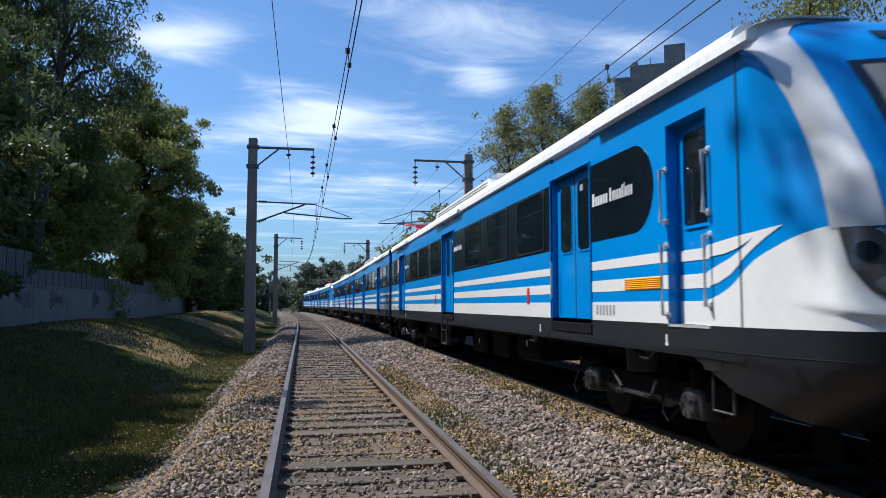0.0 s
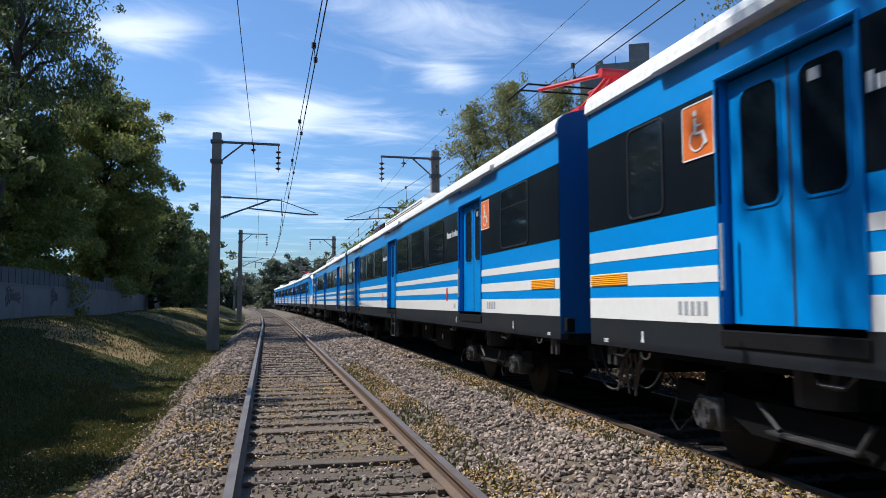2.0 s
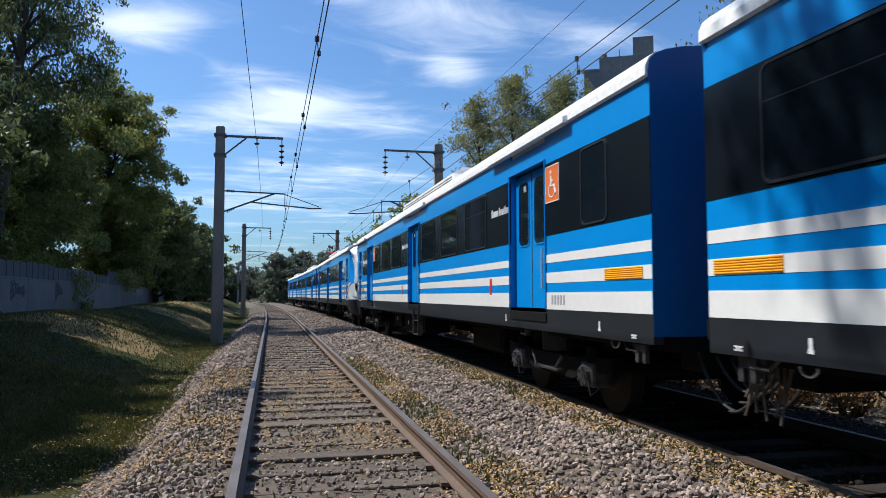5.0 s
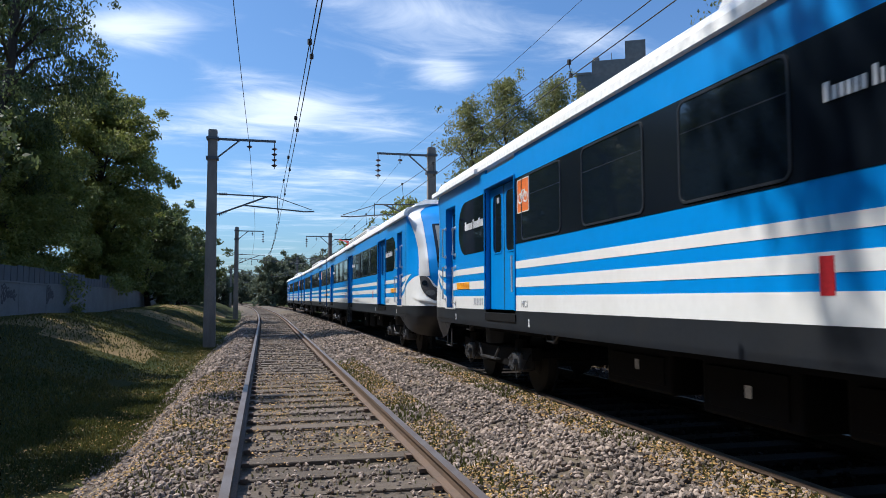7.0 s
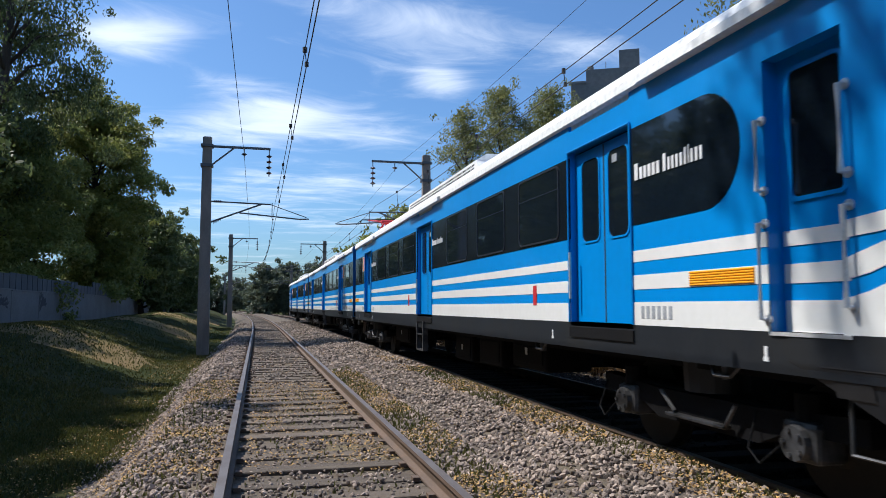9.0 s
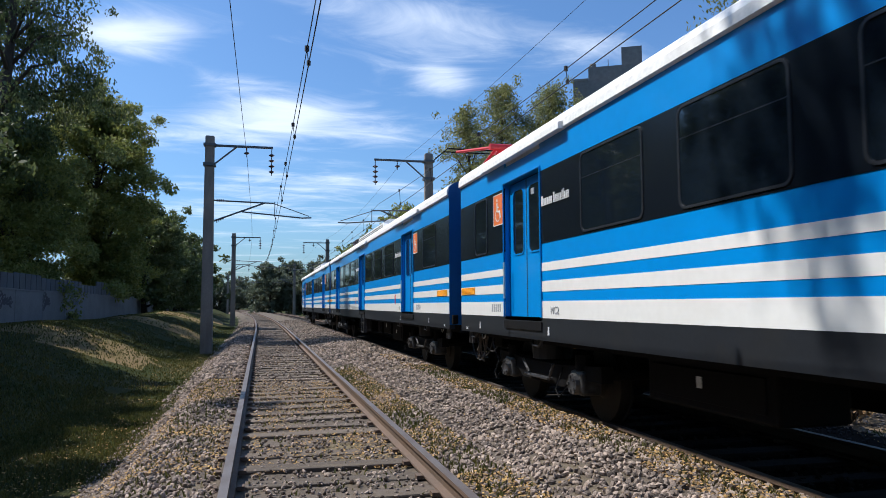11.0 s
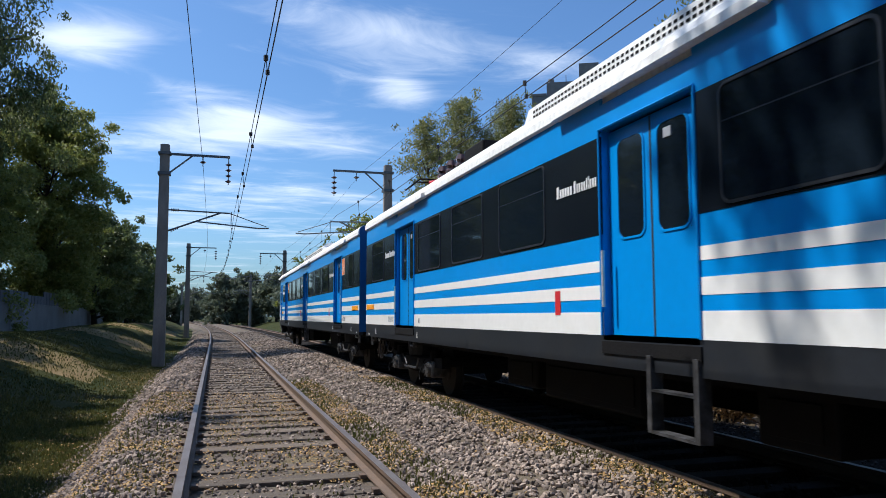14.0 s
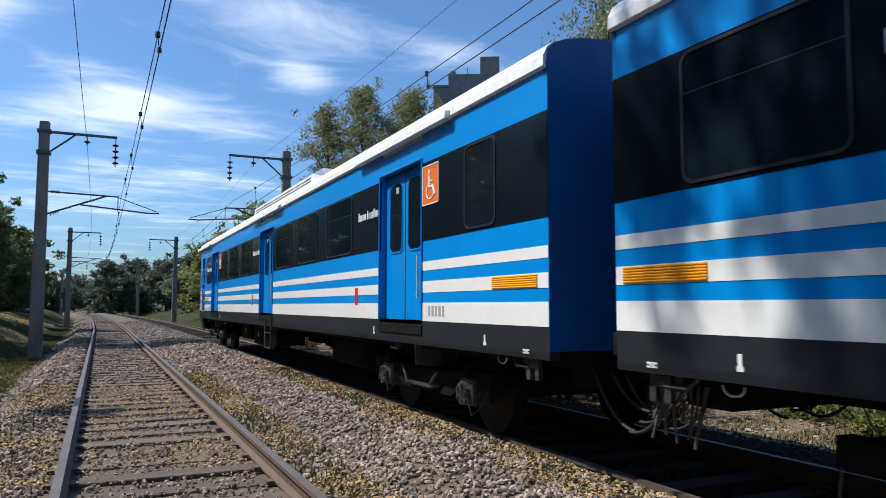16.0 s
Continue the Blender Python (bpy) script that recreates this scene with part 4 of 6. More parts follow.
# ---------- tower block beyond the trees ----------
def tower():
    th = thing("apartment_building", "grey stepped apartment tower behind the trees", "building", pose(46, 92, 0, 0, 0, -28))
    part("wall", box((-4.4, 0, 0), (9.4, 14, 32.4)), "tower", th)
    part("roof_storey", box((-2.3, 0.3, 32.4), (9.0, 13, 34.4)), "tower", th)
    part("lift_house", box((2.25, 0.6, 34.4), (5.0, 8, 37.0)), "tower", th)
    part("parapet", box((-4.5, -0.1, 32.4), (-2.32, 14.1, 32.75)), "tower", th)
    pane = part("window", box((-0.7, -0.05, -0.7), (0.7, 0.05, 0.7)), "glass", th)
    first = True
    for fl in range(9):
        for c in range(4):
            ob = pane if first else new("window", pane.data)
            first = False
            ob.parent = th
            ob.matrix_basis = Matrix.Translation((-3.2 + 3.5 * c, 0.0, 2.5 + 3.1 * fl))
    part("water_tank", add_tube(bmesh.new(), (-1.7, 1.0, 34.4), (-1.7, 1.0, 35.0), 0.45, n=10), "tower", th)
    part("aerial", add_tube(bmesh.new(), (0.4, 2, 34.4), (0.4, 2, 35.9), 0.05), "galv", th)


tower()


def shrub(x, y, h, w, seed, material, label):
    rng = np.random.default_rng(seed)
    z0 = ground_height(x, y) - 0.05
    th = thing("shrub", label, "shrub", pose(x, y, z0))
    bm = bmesh.new()
    clumps = []
    for k in range(12):
        a, r = rng.uniform(0, math.tau), w * rng.uniform(0.1, 0.8)
        tip = Vector((math.cos(a) * r, math.sin(a) * r, h * rng.uniform(0.35, 0.9)))
        add_path(bm, [(0.1 * math.cos(a), 0.1 * math.sin(a), 0), tip * 0.6, tip], [0.025, 0.015, 0.006], 5)
        q = w * rng.uniform(0.25, 0.42)
        clumps.append((tip, (q, q, q * 0.7)))
        clumps.append((tip * 0.45, (q * 0.9, q * 0.9, q * 0.6)))
    part("stem", bm, "bark", th)
    V, F = leaves_mesh(rng, clumps, 620, 0.055)
    raw("foliage", V, F, material, th)


rng_s = random.Random(77)
sy = 1.0
while sy < 46:
    dry = sy > 9.2
    shrub(9.1 + rng_s.uniform(-0.35, 0.5) + (0.0 if dry else 1.3), sy, rng_s.uniform(1.0, 1.6) if dry else rng_s.uniform(0.5, 0.9), rng_s.uniform(0.9, 1.3), 200 + int(sy * 10), "leaf_dry" if dry else "leaf_mid",
          "dry reddish-brown shrub beside the far track" if dry else "low green shrub beside the far track")
    sy += (0.75 if sy < 20 else 1.6) if dry else 1.5
ballast()
flakes("grass", [(-9.5, -3.2, 6, 18, 420), (-3.6, -1.6, 4, 16, 800), (-3.6, -1.6, 16, 18.2, 320), (-9.5, -1.7, 18, 36, 130), (-9.5, -2.0, 36, 70, 40), (8.6, 11, 1, 9.2, 200), (1.6, 2.15, 4, 18, 380), (3.2, 3.75, 3, 16, 300), (-1.2, -0.35, 4, 16, 110), (-0.1, 1.3, 4, 14, 30)], 0.055, "grass", "short patchy grass on the bank and beside the rails", "grass", 9, flat=False)
flakes("leaf_litter", [(-1.6, 2.0, 3.5, 14, 110), (1.6, 3.9, 3.5, 14, 30), (-2.0, 3.9, 14, 30, 45), (8.2, 11, 1, 20, 60), (1.55, 2.15, 3.5, 18, 800), (3.1, 3.75, 3, 20, 750), (-1.3, -0.35, 4, 16, 480), (1.0, 1.4, 3.5, 16, 350), (-0.1, 1.35, 4, 16, 170), (-3.0, -1.5, 4, 14, 170), (-3.0, -1.5, 14, 30, 110)], 0.017, "litter", "dry yellow leaves fallen on the ballast", "leaf litter", 3)


# ---------- the train ----------
HALF, FLOOR, GUTTER, CROWN, ROOF_TOP = 1.5, 1.2, 3.26, 3.74, 3.68
DOOR_W, DOOR_TOP, BAND_LO, BAND_HI = 1.36, 3.05, 2.10, 2.99
STRIPES = [(1.2, 1.405), (1.517, 1.645), (1.764, 1.866)]      # white stripes on the blue side
LEN_CAB, LEN_MID = 24.34, 23.14
CAB_DOOR = 0.7               # width of the driver's door


def slab(side, y0, y1, z0, z1, out=0.0, thick=0.02):
    """A flat plate on a car's side, proud of it by out."""
    x1, x0 = side * (HALF + out), side * (HALF + out - thick)
    return box((min(x0, x1), y0, z0), (max(x0, x1), y1, z1))


def side_outline(side, outline, out, thick, bm=None):
    """A plate of any outline (y, z) on a car's side."""
    bm = bm or bmesh.new()
    xa, xb = side * (HALF + out), side * (HALF + out - thick)
    a = [bm.verts.new((xa, y, z)) for y, z in outline]
    b = [bm.verts.new((xb, y, z)) for y, z in outline]
    k = len(outline)
    new_faces = [bm.faces.new(a), bm.faces.new(list(reversed(b)))]
    for i in range(k):
        new_faces.append(bm.faces.new((a[i], b[i], b[(i + 1) % k], a[(i + 1) % k])))
    bmesh.ops.recalc_face_normals(bm, faces=new_faces)
    return bm


def ring_frame(side, cy, cz, w, h, r, width, out, thick):
    """A rounded window seal."""
    bm = bmesh.new()
    o, i = rounded(w, h, r, 4, cy, cz), rounded(w - 2 * width, h - 2 * width, max(0.01, r - width), 4, cy, cz)
    xa, xb = side * (HALF + out), side * (HALF + out - thick)
    rows = [[bm.verts.new((x, y, z)) for y, z in pts] for x, pts in ((xb, o), (xa, o), (xa, i), (xb, i))]
    k = len(o)
    for p, q in zip(rows, rows[1:]):
        for j in range(k):
            bm.faces.new((p[j], p[(j + 1) % k], q[(j + 1) % k], q[j]))
    bmesh.ops.recalc_face_normals(bm, faces=bm.faces)
    return bm


def lettering(text, size, side, y, z, out, material, parent, label, stretch=1.0, centre=False):
    """Raised letters on a car's side, read from outside."""
    cu = bpy.data.curves.new("lettering", "FONT")
    cu.body, cu.size, cu.extrude = text, size, 0.002
    cu.align_x = "CENTER" if centre else "LEFT"
    tmp = bpy.data.objects.new("tmp", cu)
    scene.collection.objects.link(tmp)
    me = bpy.data.meshes.new_from_object(tmp.evaluated_get(bpy.context.evaluated_depsgraph_get()))
    bpy.data.objects.remove(tmp)
    bpy.data.curves.remove(cu)
    turn = Matrix(((0, 0, side, 0), (side, 0, 0, 0), (0, 1, 0, 0), (0, 0, 0, 1)))
    me.transform(Matrix.Translation((side * (HALF + out), y, z)) @ turn @ Matrix.Diagonal((stretch, 1, 1, 1)))
    me.materials.clear()
    me.materials.append(M[material])
    ob = new("lettering", me)
    ob.parent = parent
    ob["label"] = label
    return ob


def code_bars(side, y, z, parent, count=4):
    """A row of short bars for an unread car code."""
    bm = bmesh.new()
    for k in range(count):
        add_box(bm, (min(side * HALF, side * (HALF + 0.006)), y + 0.09 * k, z), (max(side * HALF, side * (HALF + 0.006)), y + 0.09 * k + 0.05, z + 0.11))
    return part("code_marking", bm, "grey_letter", parent, "row of small grey code bars")


def passenger_door(car, side, cy):
    d = part("door", slab(side, cy - DOOR_W / 2, cy + DOOR_W / 2, 1.16, 1.2, -0.0, 0.11), "under", car, "pair of blue sliding doors with tall windows")
    # reveal behind the leaves and its shadowed edge
    part("door_pocket", slab(side, cy - DOOR_W / 2, cy + DOOR_W / 2, 1.2, DOOR_TOP, -0.118, 0.015), "rubber", d)
    for s in (-1, 1):
        lo, hi = sorted((cy + s * 0.006, cy + s * (DOOR_W / 2 - 0.012)))
        leaf = part("door_leaf", slab(side, lo, hi, 1.205, DOOR_TOP - 0.03, -0.075, 0.03), "blue", d)
        leaf_mid = (lo + hi) / 2 - s * 0.03
        part("door_window", side_outline(side, rounded(0.40, 0.86, 0.09, 4, leaf_mid, 2.48), -0.072, 0.01), "glass", d)
        part("window_seal", ring_frame(side, leaf_mid, 2.48, 0.44, 0.90, 0.1, 0.02, -0.066, 0.015), "blue", d)
    part("door_edge_seal", slab(side, cy - 0.012, cy + 0.012, 1.21, DOOR_TOP - 0.04, -0.072, 0.02), "rubber", d)
    part("sill", slab(side, cy - DOOR_W / 2 - 0.02, cy + DOOR_W / 2 + 0.02, 1.045, 1.15, 0.016, 0.1), "under", d)
    bm = bmesh.new()
    for e in (-1, 1):
        x = side * (HALF + 0.012)
        add_tube(bm, (x, cy + e * (DOOR_W / 2 + 0.02), 1.2), (x, cy + e * (DOOR_W / 2 + 0.02), DOOR_TOP), 0.012, n=6)
    add_tube(bm, (side * (HALF + 0.012), cy - DOOR_W / 2 - 0.02, DOOR_TOP), (side * (HALF + 0.012), cy + DOOR_W / 2 + 0.02, DOOR_TOP), 0.014, n=6)
    part("door_frame", bm, "blue", d)
    part("handrail", add_tube(bmesh.new(), (side * (HALF + 0.03), cy + 0.63, 1.45), (side * (HALF + 0.03), cy + 0.63, 1.95), 0.016, n=8), "steel", d)
    tag = box((min(side * (HALF - 0.072), side * (HALF - 0.064)), cy - 0.3, 2.78), (max(side * (HALF - 0.072), side * (HALF - 0.064)), cy - 0.2, 2.86))
    part("door_sticker", tag, "grey_letter", d)
    return d


def wheelchair_sign(car, side, cy, bike=False):
    s = part("sign", side_outline(side, rounded(0.44, 0.45, 0.02, 2, cy, 2.72), 0.009, 0.006), "sign_orange", car,
             "orange bicycle sign" if bike else "orange wheelchair sign")
    part("sign_border", ring_frame(side, cy, 2.72, 0.44, 0.45, 0.02, 0.012, 0.013, 0.006), "letter", s)
    bm = bmesh.new()
    x = side * (HALF + 0.013)
    def loop(oy, oz, r, a0=0, a1=360, w=0.014):
        pts = [(x, oy + side * r * math.cos(radians(a0 + (a1 - a0) * k / 16)), oz + r * math.sin(radians(a0 + (a1 - a0) * k / 16))) for k in range(17)]
        add_path(bm, pts, w, 5)
    if bike:
        loop(cy - 0.1, 2.56, 0.075)
        loop(cy + 0.1, 2.56, 0.075)
        add_path(bm, [(x, cy - 0.1, 2.56), (x, cy - 0.03, 2.68), (x, cy + 0.07, 2.68), (x, cy + 0.1, 2.56)], 0.014, 5)
        add_path(bm, [(x, cy - 0.03, 2.68), (x, cy, 2.56), (x, cy + 0.07, 2.68)], 0.014, 5)
    else:
        loop(cy - side * 0.01, 2.545, 0.10, 118, 350, 0.011)
        add_tube(bm, (x - 0.003 * side, cy - side * 0.035, 2.81), (x + 0.004 * side, cy - side * 0.035, 2.81), 0.03, n=10)
        add_path(bm, [(x, cy - side * 0.035, 2.76), (x, cy - side * 0.03, 2.61), (x, cy + side * 0.065, 2.61), (x, cy + side * 0.115, 2.49)], 0.025, 5)
        add_path(bm, [(x, cy - side * 0.03, 2.69), (x, cy + side * 0.05, 2.68)], 0.012, 5)
    for v in bm.verts:
        v.co.x = x + (v.co.x - x) * 0.2
        v.co.z = 2.72 + (v.co.z - (2.6 if bike else 2.64)) * 0.84
    part("symbol", bm, "letter", s)


def reflector(car, side, cy):
    prof = [(HALF, 1.525)]
    for k in range(6):
        z = 1.525 + 0.019 * k
        prof += [(HALF + 0.007, z), (HALF + 0.013, z + 0.006), (HALF + 0.013, z + 0.012), (HALF + 0.007, z + 0.018)]
    prof.append((HALF, 1.64))
    bm = prism([(side * u, z) for u, z in prof], cy - 0.39, cy + 0.39)
    part("reflector", bm, "orange", car, "ribbed orange reflector strip")


def side_run(car, side, y0, y1, stripes=True, band=None, windows=()):
    """One stretch of a car's side between two doors, with its white stripes, black window band and windows."""
    part("side_panel", slab(side, y0, y1, FLOOR, GUTTER + 0.12, 0, 0.134), "blue", car)
    if stripes:
        for z0, z1 in STRIPES:
            part("stripe", slab(side, y0 + 0.005, y1 - 0.005, z0, z1, 0.003, 0.01), "white", car, "white stripe")
    if band:
        b = part("window_band", slab(side, band[0], band[1], BAND_LO, BAND_HI, 0.004, 0.012), "band", car, "continuous black glazed window band")
        for cy, w in windows:
            wn = part("window", side_outline(side, rounded(w, 0.80, 0.07, 4, cy, 2.55), 0.006, 0.008), "glass", b)
            part("window_seal", ring_frame(side, cy, 2.55, w + 0.05, 0.85, 0.09, 0.022, 0.013, 0.014), "seal", wn)
            if w > 1.0:
                part("window_bar", slab(side, cy - w / 2, cy + w / 2, 2.70, 2.708, 0.008, 0.006), "seal", wn)


def bogie(car, cy):
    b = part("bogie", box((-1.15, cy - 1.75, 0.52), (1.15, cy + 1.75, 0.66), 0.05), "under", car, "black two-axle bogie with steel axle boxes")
    for e in (-1, 1):
        ay = cy + 1.2 * e
        bm = bmesh.new()
        add_tube(bm, (-0.85, ay, 0.44), (0.85, ay, 0.44), 0.075, n=10)
        part("axle", bm, "wheel", b)
        for s in (-1, 1):
            bm = bmesh.new()
            for x0, x1, r0, r1 in ((0.775, 0.80, 0.47, 0.47), (0.80, 0.91, 0.445, 0.43)):
                add_tube(bm, (s * x0, ay, 0.44), (s * x1, ay, 0.44), r0, r1, 28)
            add_tube(bm, (s * 0.9, ay, 0.44), (s * 0.93, ay, 0.44), 0.2, 0.14, 16)
            part("wheel", bm, "wheel", b, smooth=False)
            bm = box((min(s * 1.0, s * 1.26), ay - 0.17, 0.32), (max(s * 1.0, s * 1.26), ay + 0.17, 0.60), 0.04)
            add_tube(bm, (s * 1.26, ay, 0.45), (s * 1.31, ay, 0.45), 0.13, 0.12, 14)
            for k in range(5):
                a = k * math.tau / 5
                add_tube(bm, (s * 1.3, ay + 0.085 * math.cos(a), 0.45 + 0.085 * math.sin(a)), (s * 1.33, ay + 0.085 * math.cos(a), 0.45 + 0.085 * math.sin(a)), 0.02, n=6)
            part("axle_box", bm, "grey_metal", b, "dull grey axle box with bolts")
            cable = [(s * 1.3, ay + 0.12, 0.42), (s * 1.34, ay + 0.3, 0.26), (s * 1.32, ay + 0.45, 0.34), (s * 1.2, ay + 0.5, 0.6)]
            part("cable", add_path(bmesh.new(), cable, 0.008, 5), "under", b)
            bm = add_tube(bmesh.new(), (s * 1.14, ay, 0.6), (s * 1.14, ay, 0.78), 0.11, n=10)
            part("spring", bm, "under", b)
    for s in (-1, 1):
        out = [(cy - 1.75, 0.68), (cy - 1.75, 0.5), (cy - 1.05, 0.5), (cy - 0.7, 0.36), (cy + 0.7, 0.36), (cy + 1.05, 0.5), (cy + 1.75, 0.5), (cy + 1.75, 0.68), (cy + 0.7, 0.62), (cy - 0.7, 0.62)]
        bm = bmesh.new()
        xs = (s * 1.06, s * 1.2)
        a = [bm.verts.new((xs[0], y, z)) for y, z in out]
        c = [bm.verts.new((xs[1], y, z)) for y, z in out]
        bm.faces.new(a), bm.faces.new(list(reversed(c)))
        for i in range(len(out)):
            bm.faces.new((a[i], c[i], c[(i + 1) % len(out)], a[(i + 1) % len(out)]))
        bmesh.ops.recalc_face_normals(bm, faces=bm.faces)
        part("side_frame", bm, "under", b)
        bm = bmesh.new()
        add_tube(bm, (s * 1.05, cy, 0.66), (s * 1.05, cy, 1.0), 0.26, 0.28, 14)
        part("air_spring", bm, "rubber", b)
        bm = box((min(s * 1.22, s * 1.3), cy - 0.42, 0.415), (max(s * 1.22, s * 1.3), cy + 0.42, 0.445), 0.008)
        add_tube(bm, (s * 1.27, cy - 0.55, 0.62), (s * 1.27, cy - 0.4, 0.42), 0.017, n=8)
        add_tube(bm, (s * 1.27, cy + 0.3, 0.46), (s * 1.27, cy + 0.52, 0.62), 0.019, n=8)
        part("brake_rod", bm, "grey_metal", b, "dull grey brake linkage")
    return b


def underframe(car, y0, y1, rng, runs):
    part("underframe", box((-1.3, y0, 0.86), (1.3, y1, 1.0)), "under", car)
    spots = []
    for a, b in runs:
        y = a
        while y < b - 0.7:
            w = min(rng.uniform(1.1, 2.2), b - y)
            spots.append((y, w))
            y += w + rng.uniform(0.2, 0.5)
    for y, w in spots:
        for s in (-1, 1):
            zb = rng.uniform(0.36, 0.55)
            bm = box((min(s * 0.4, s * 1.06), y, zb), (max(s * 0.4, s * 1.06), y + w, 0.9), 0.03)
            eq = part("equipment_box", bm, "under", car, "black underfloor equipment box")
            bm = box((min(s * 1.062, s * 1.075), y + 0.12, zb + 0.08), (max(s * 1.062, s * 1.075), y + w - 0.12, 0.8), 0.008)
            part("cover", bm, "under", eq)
            if rng.random() < 0.6:
                part("label_plate", box((min(s * 1.076, s * 1.082), y + w * 0.5, zb + 0.2), (max(s * 1.076, s * 1.082), y + w * 0.5 + 0.08, zb + 0.3)), "letter", eq)


def step_ladder(car, side, cy):
    bm = bmesh.new()
    x0, x1 = sorted((side * 1.42, side * 1.53))
    for e in (-1, 1):
        add_box(bm, (x0, cy + e * 0.30 - 0.03, 0.46), (x1, cy + e * 0.30 + 0.03, 1.06))
    for z, d in ((0.47, 0.012), (0.79, 0.009)):
        add_box(bm, (x0, cy - 0.27, z - d), (x1, cy + 0.27, z + d))
    part("step_ladder", bm, "grey_metal", car, "dull grey steel boarding ladder")


def end_furniture(car, ye, out):
    """The blue end wall, gangway bellows and cables at a coupled end; out is the way off the car along y."""
    y0, y1 = sorted((ye + out * 0.004, ye - out * 0.05))
    pts = [(-1.497, 1.0), (1.497, 1.0), (1.497, GUTTER)] + [(1.515 * math.copysign(abs(math.cos(math.pi * k / 14)) ** 0.55, math.cos(math.pi * k / 14)), GUTTER + 0.12 + (ROOF_TOP + 0.01 - GUTTER - 0.12) * math.sin(math.pi * k / 14) ** 0.6) for k in range(15)] + [(-1.497, GUTTER)]
    # shade between the cars is put into the wall's deeper blue
    part("end_wall", prism(pts, y0, y1), "deep_blue", car, "flat blue end wall darkened for the shade between cars")
    bm = bmesh.new()
    for k in range(6):
        a, b = sorted((ye + out * 0.07 * k, ye + out * (0.07 * k + 0.05)))
        w = 0.62 if k % 2 else 0.68
        add_box(bm, (-w, a, 1.15), (w, b, 3.15))
    part("gangway_bellows", bm, "rubber", car, "black folded gangway bellows")
    bm = bmesh.new()
    add_box(bm, (-0.12, min(ye, ye + out * 0.42), 0.78), (0.12, max(ye, ye + out * 0.42), 0.98), 0.02)
    part("coupler", bm, "under", car)
    for i, x in enumerate((-1.05, -0.95, -0.82, -0.66, 0.7, 0.85, 1.0)):
        low = 0.42 + 0.07 * (i % 3)
        pts = [(x - 0.02 * math.sin(math.pi * k / 10), ye - out * 0.14 + out * 0.57 * (k / 10) ** 1.25, low - 0.02 + (1.0 - low) * (1 - k / 10) ** 2.1) for k in range(11)]
        part("jumper_cable", add_path(bmesh.new(), pts, 0.014, 6), "rubber", car, "black hanging jumper cable")
    # black block added to keep the shaded gap dark against the lit ground
    a, b = sorted((ye - out * 0.5, ye - out * 0.06))
    part("end_filler", box((-0.95, a, 0.66), (0.95, b, 0.92), 0.03), "under", car, "black filler box added under the coupled end")
    if out > 0:
        for k in range(10):
            y, z1 = ye - 0.08 - 0.056 * k, 0.44 + 0.05 * ((k * 7) % 4)
            pts = [(-1.22 + 0.03 * math.sin(k + 0.5 * q), y + 0.018 * q * (0.6 + 0.4 * math.sin(3.1 * k)) + 0.008 * math.sin(q + k), 0.9 + (z1 - 0.9) * q / 6) for q in range(7)]
            part("hose", add_path(bmesh.new(), pts, 0.011, 6), "hose", car, "dusty hanging brake hose")
    for sx in (-1, 1):
        a, b = sorted((ye - out * 0.26, ye - out * 0.46))
        bm = box((sx * 1.42 - 0.02, a, 0.84), (sx * 1.42 + 0.02, b, 0.92), 0.006)
        for q in (0.26, 0.40):
            a, b = sorted((ye - out * q, ye - out * (q + 0.06)))
            add_box(bm, (sx * 1.42 - 0.02, a, 0.74), (sx * 1.42 + 0.02, b, 0.842))
        part("jacking_bracket", bm, "grey_metal", car, "dull grey jacking bracket")
        bm = bmesh.new()
        for q, w in ((0.99, 0.10), (0.966, 0.10), (0.978, 0.05)):
            a, b = sorted((ye - out * (0.36 - w / 2), ye - out * (0.36 + w / 2)))
            add_box(bm, (min(sx * 1.499, sx * 1.504), a, q), (max(sx * 1.499, sx * 1.504), b, q + 0.014))
        part("jacking_mark", bm, "letter", car, "white jacking mark")
        loop = [(sx * 1.4, ye - out * (0.95 + 0.085 * math.cos(math.pi * q / 8)), 0.90 - 0.06 * math.sin(math.pi * q / 8)) for q in range(9)]
        part("lifting_loop", add_path(bmesh.new(), loop, 0.009, 6), "steel", car, "bare steel lifting loop")
    bm = box((-1.46, min(ye, ye + out * 0.1), 1.02), (-1.36, max(ye, ye + out * 0.1), 1.18), 0.01)
    part("lamp_bracket", bm, "under", car)


def roof(car, y0, y1):
    pts = []
    n = 14
    for k in range(n + 1):
        a = math.pi * k / n
        pts.append((1.47 * math.copysign(abs(math.cos(a)) ** 0.55, math.cos(a)), GUTTER + 0.10 + (ROOF_TOP - GUTTER - 0.10) * math.sin(a) ** 0.8))
    pts = [(1.47, GUTTER)] + pts + [(-1.47, GUTTER)]
    part("roof", prism(pts, y0, y1), "roof", car, "white curved roof", smooth=False)
    for s in (-1, 1):
        bm = prism([(s * 1.42, GUTTER + 0.09), (s * 1.51, GUTTER + 0.085), (s * 1.54, GUTTER + 0.10), (s * 1.535, GUTTER + 0.19), (s * 1.50, GUTTER + 0.265), (s * 1.43, GUTTER + 0.32), (s * 1.34, GUTTER + 0.335), (s * 1.3, GUTTER + 0.2)], y0, y1)
        part("cant_rail", bm, "roof", car, "rounded white roof edge")


def door_hoods(car, centres):
    for cy in centres:
        for s in (-1, 1):
            bm = prism([(s * 1.505, GUTTER + 0.075), (s * 1.598, GUTTER + 0.075), (s * 1.594, GUTTER + 0.15), (s * 1.505, GUTTER + 0.17)], cy - 1.5, cy + 1.5)
            part("rain_strip", bm, "roof", car)


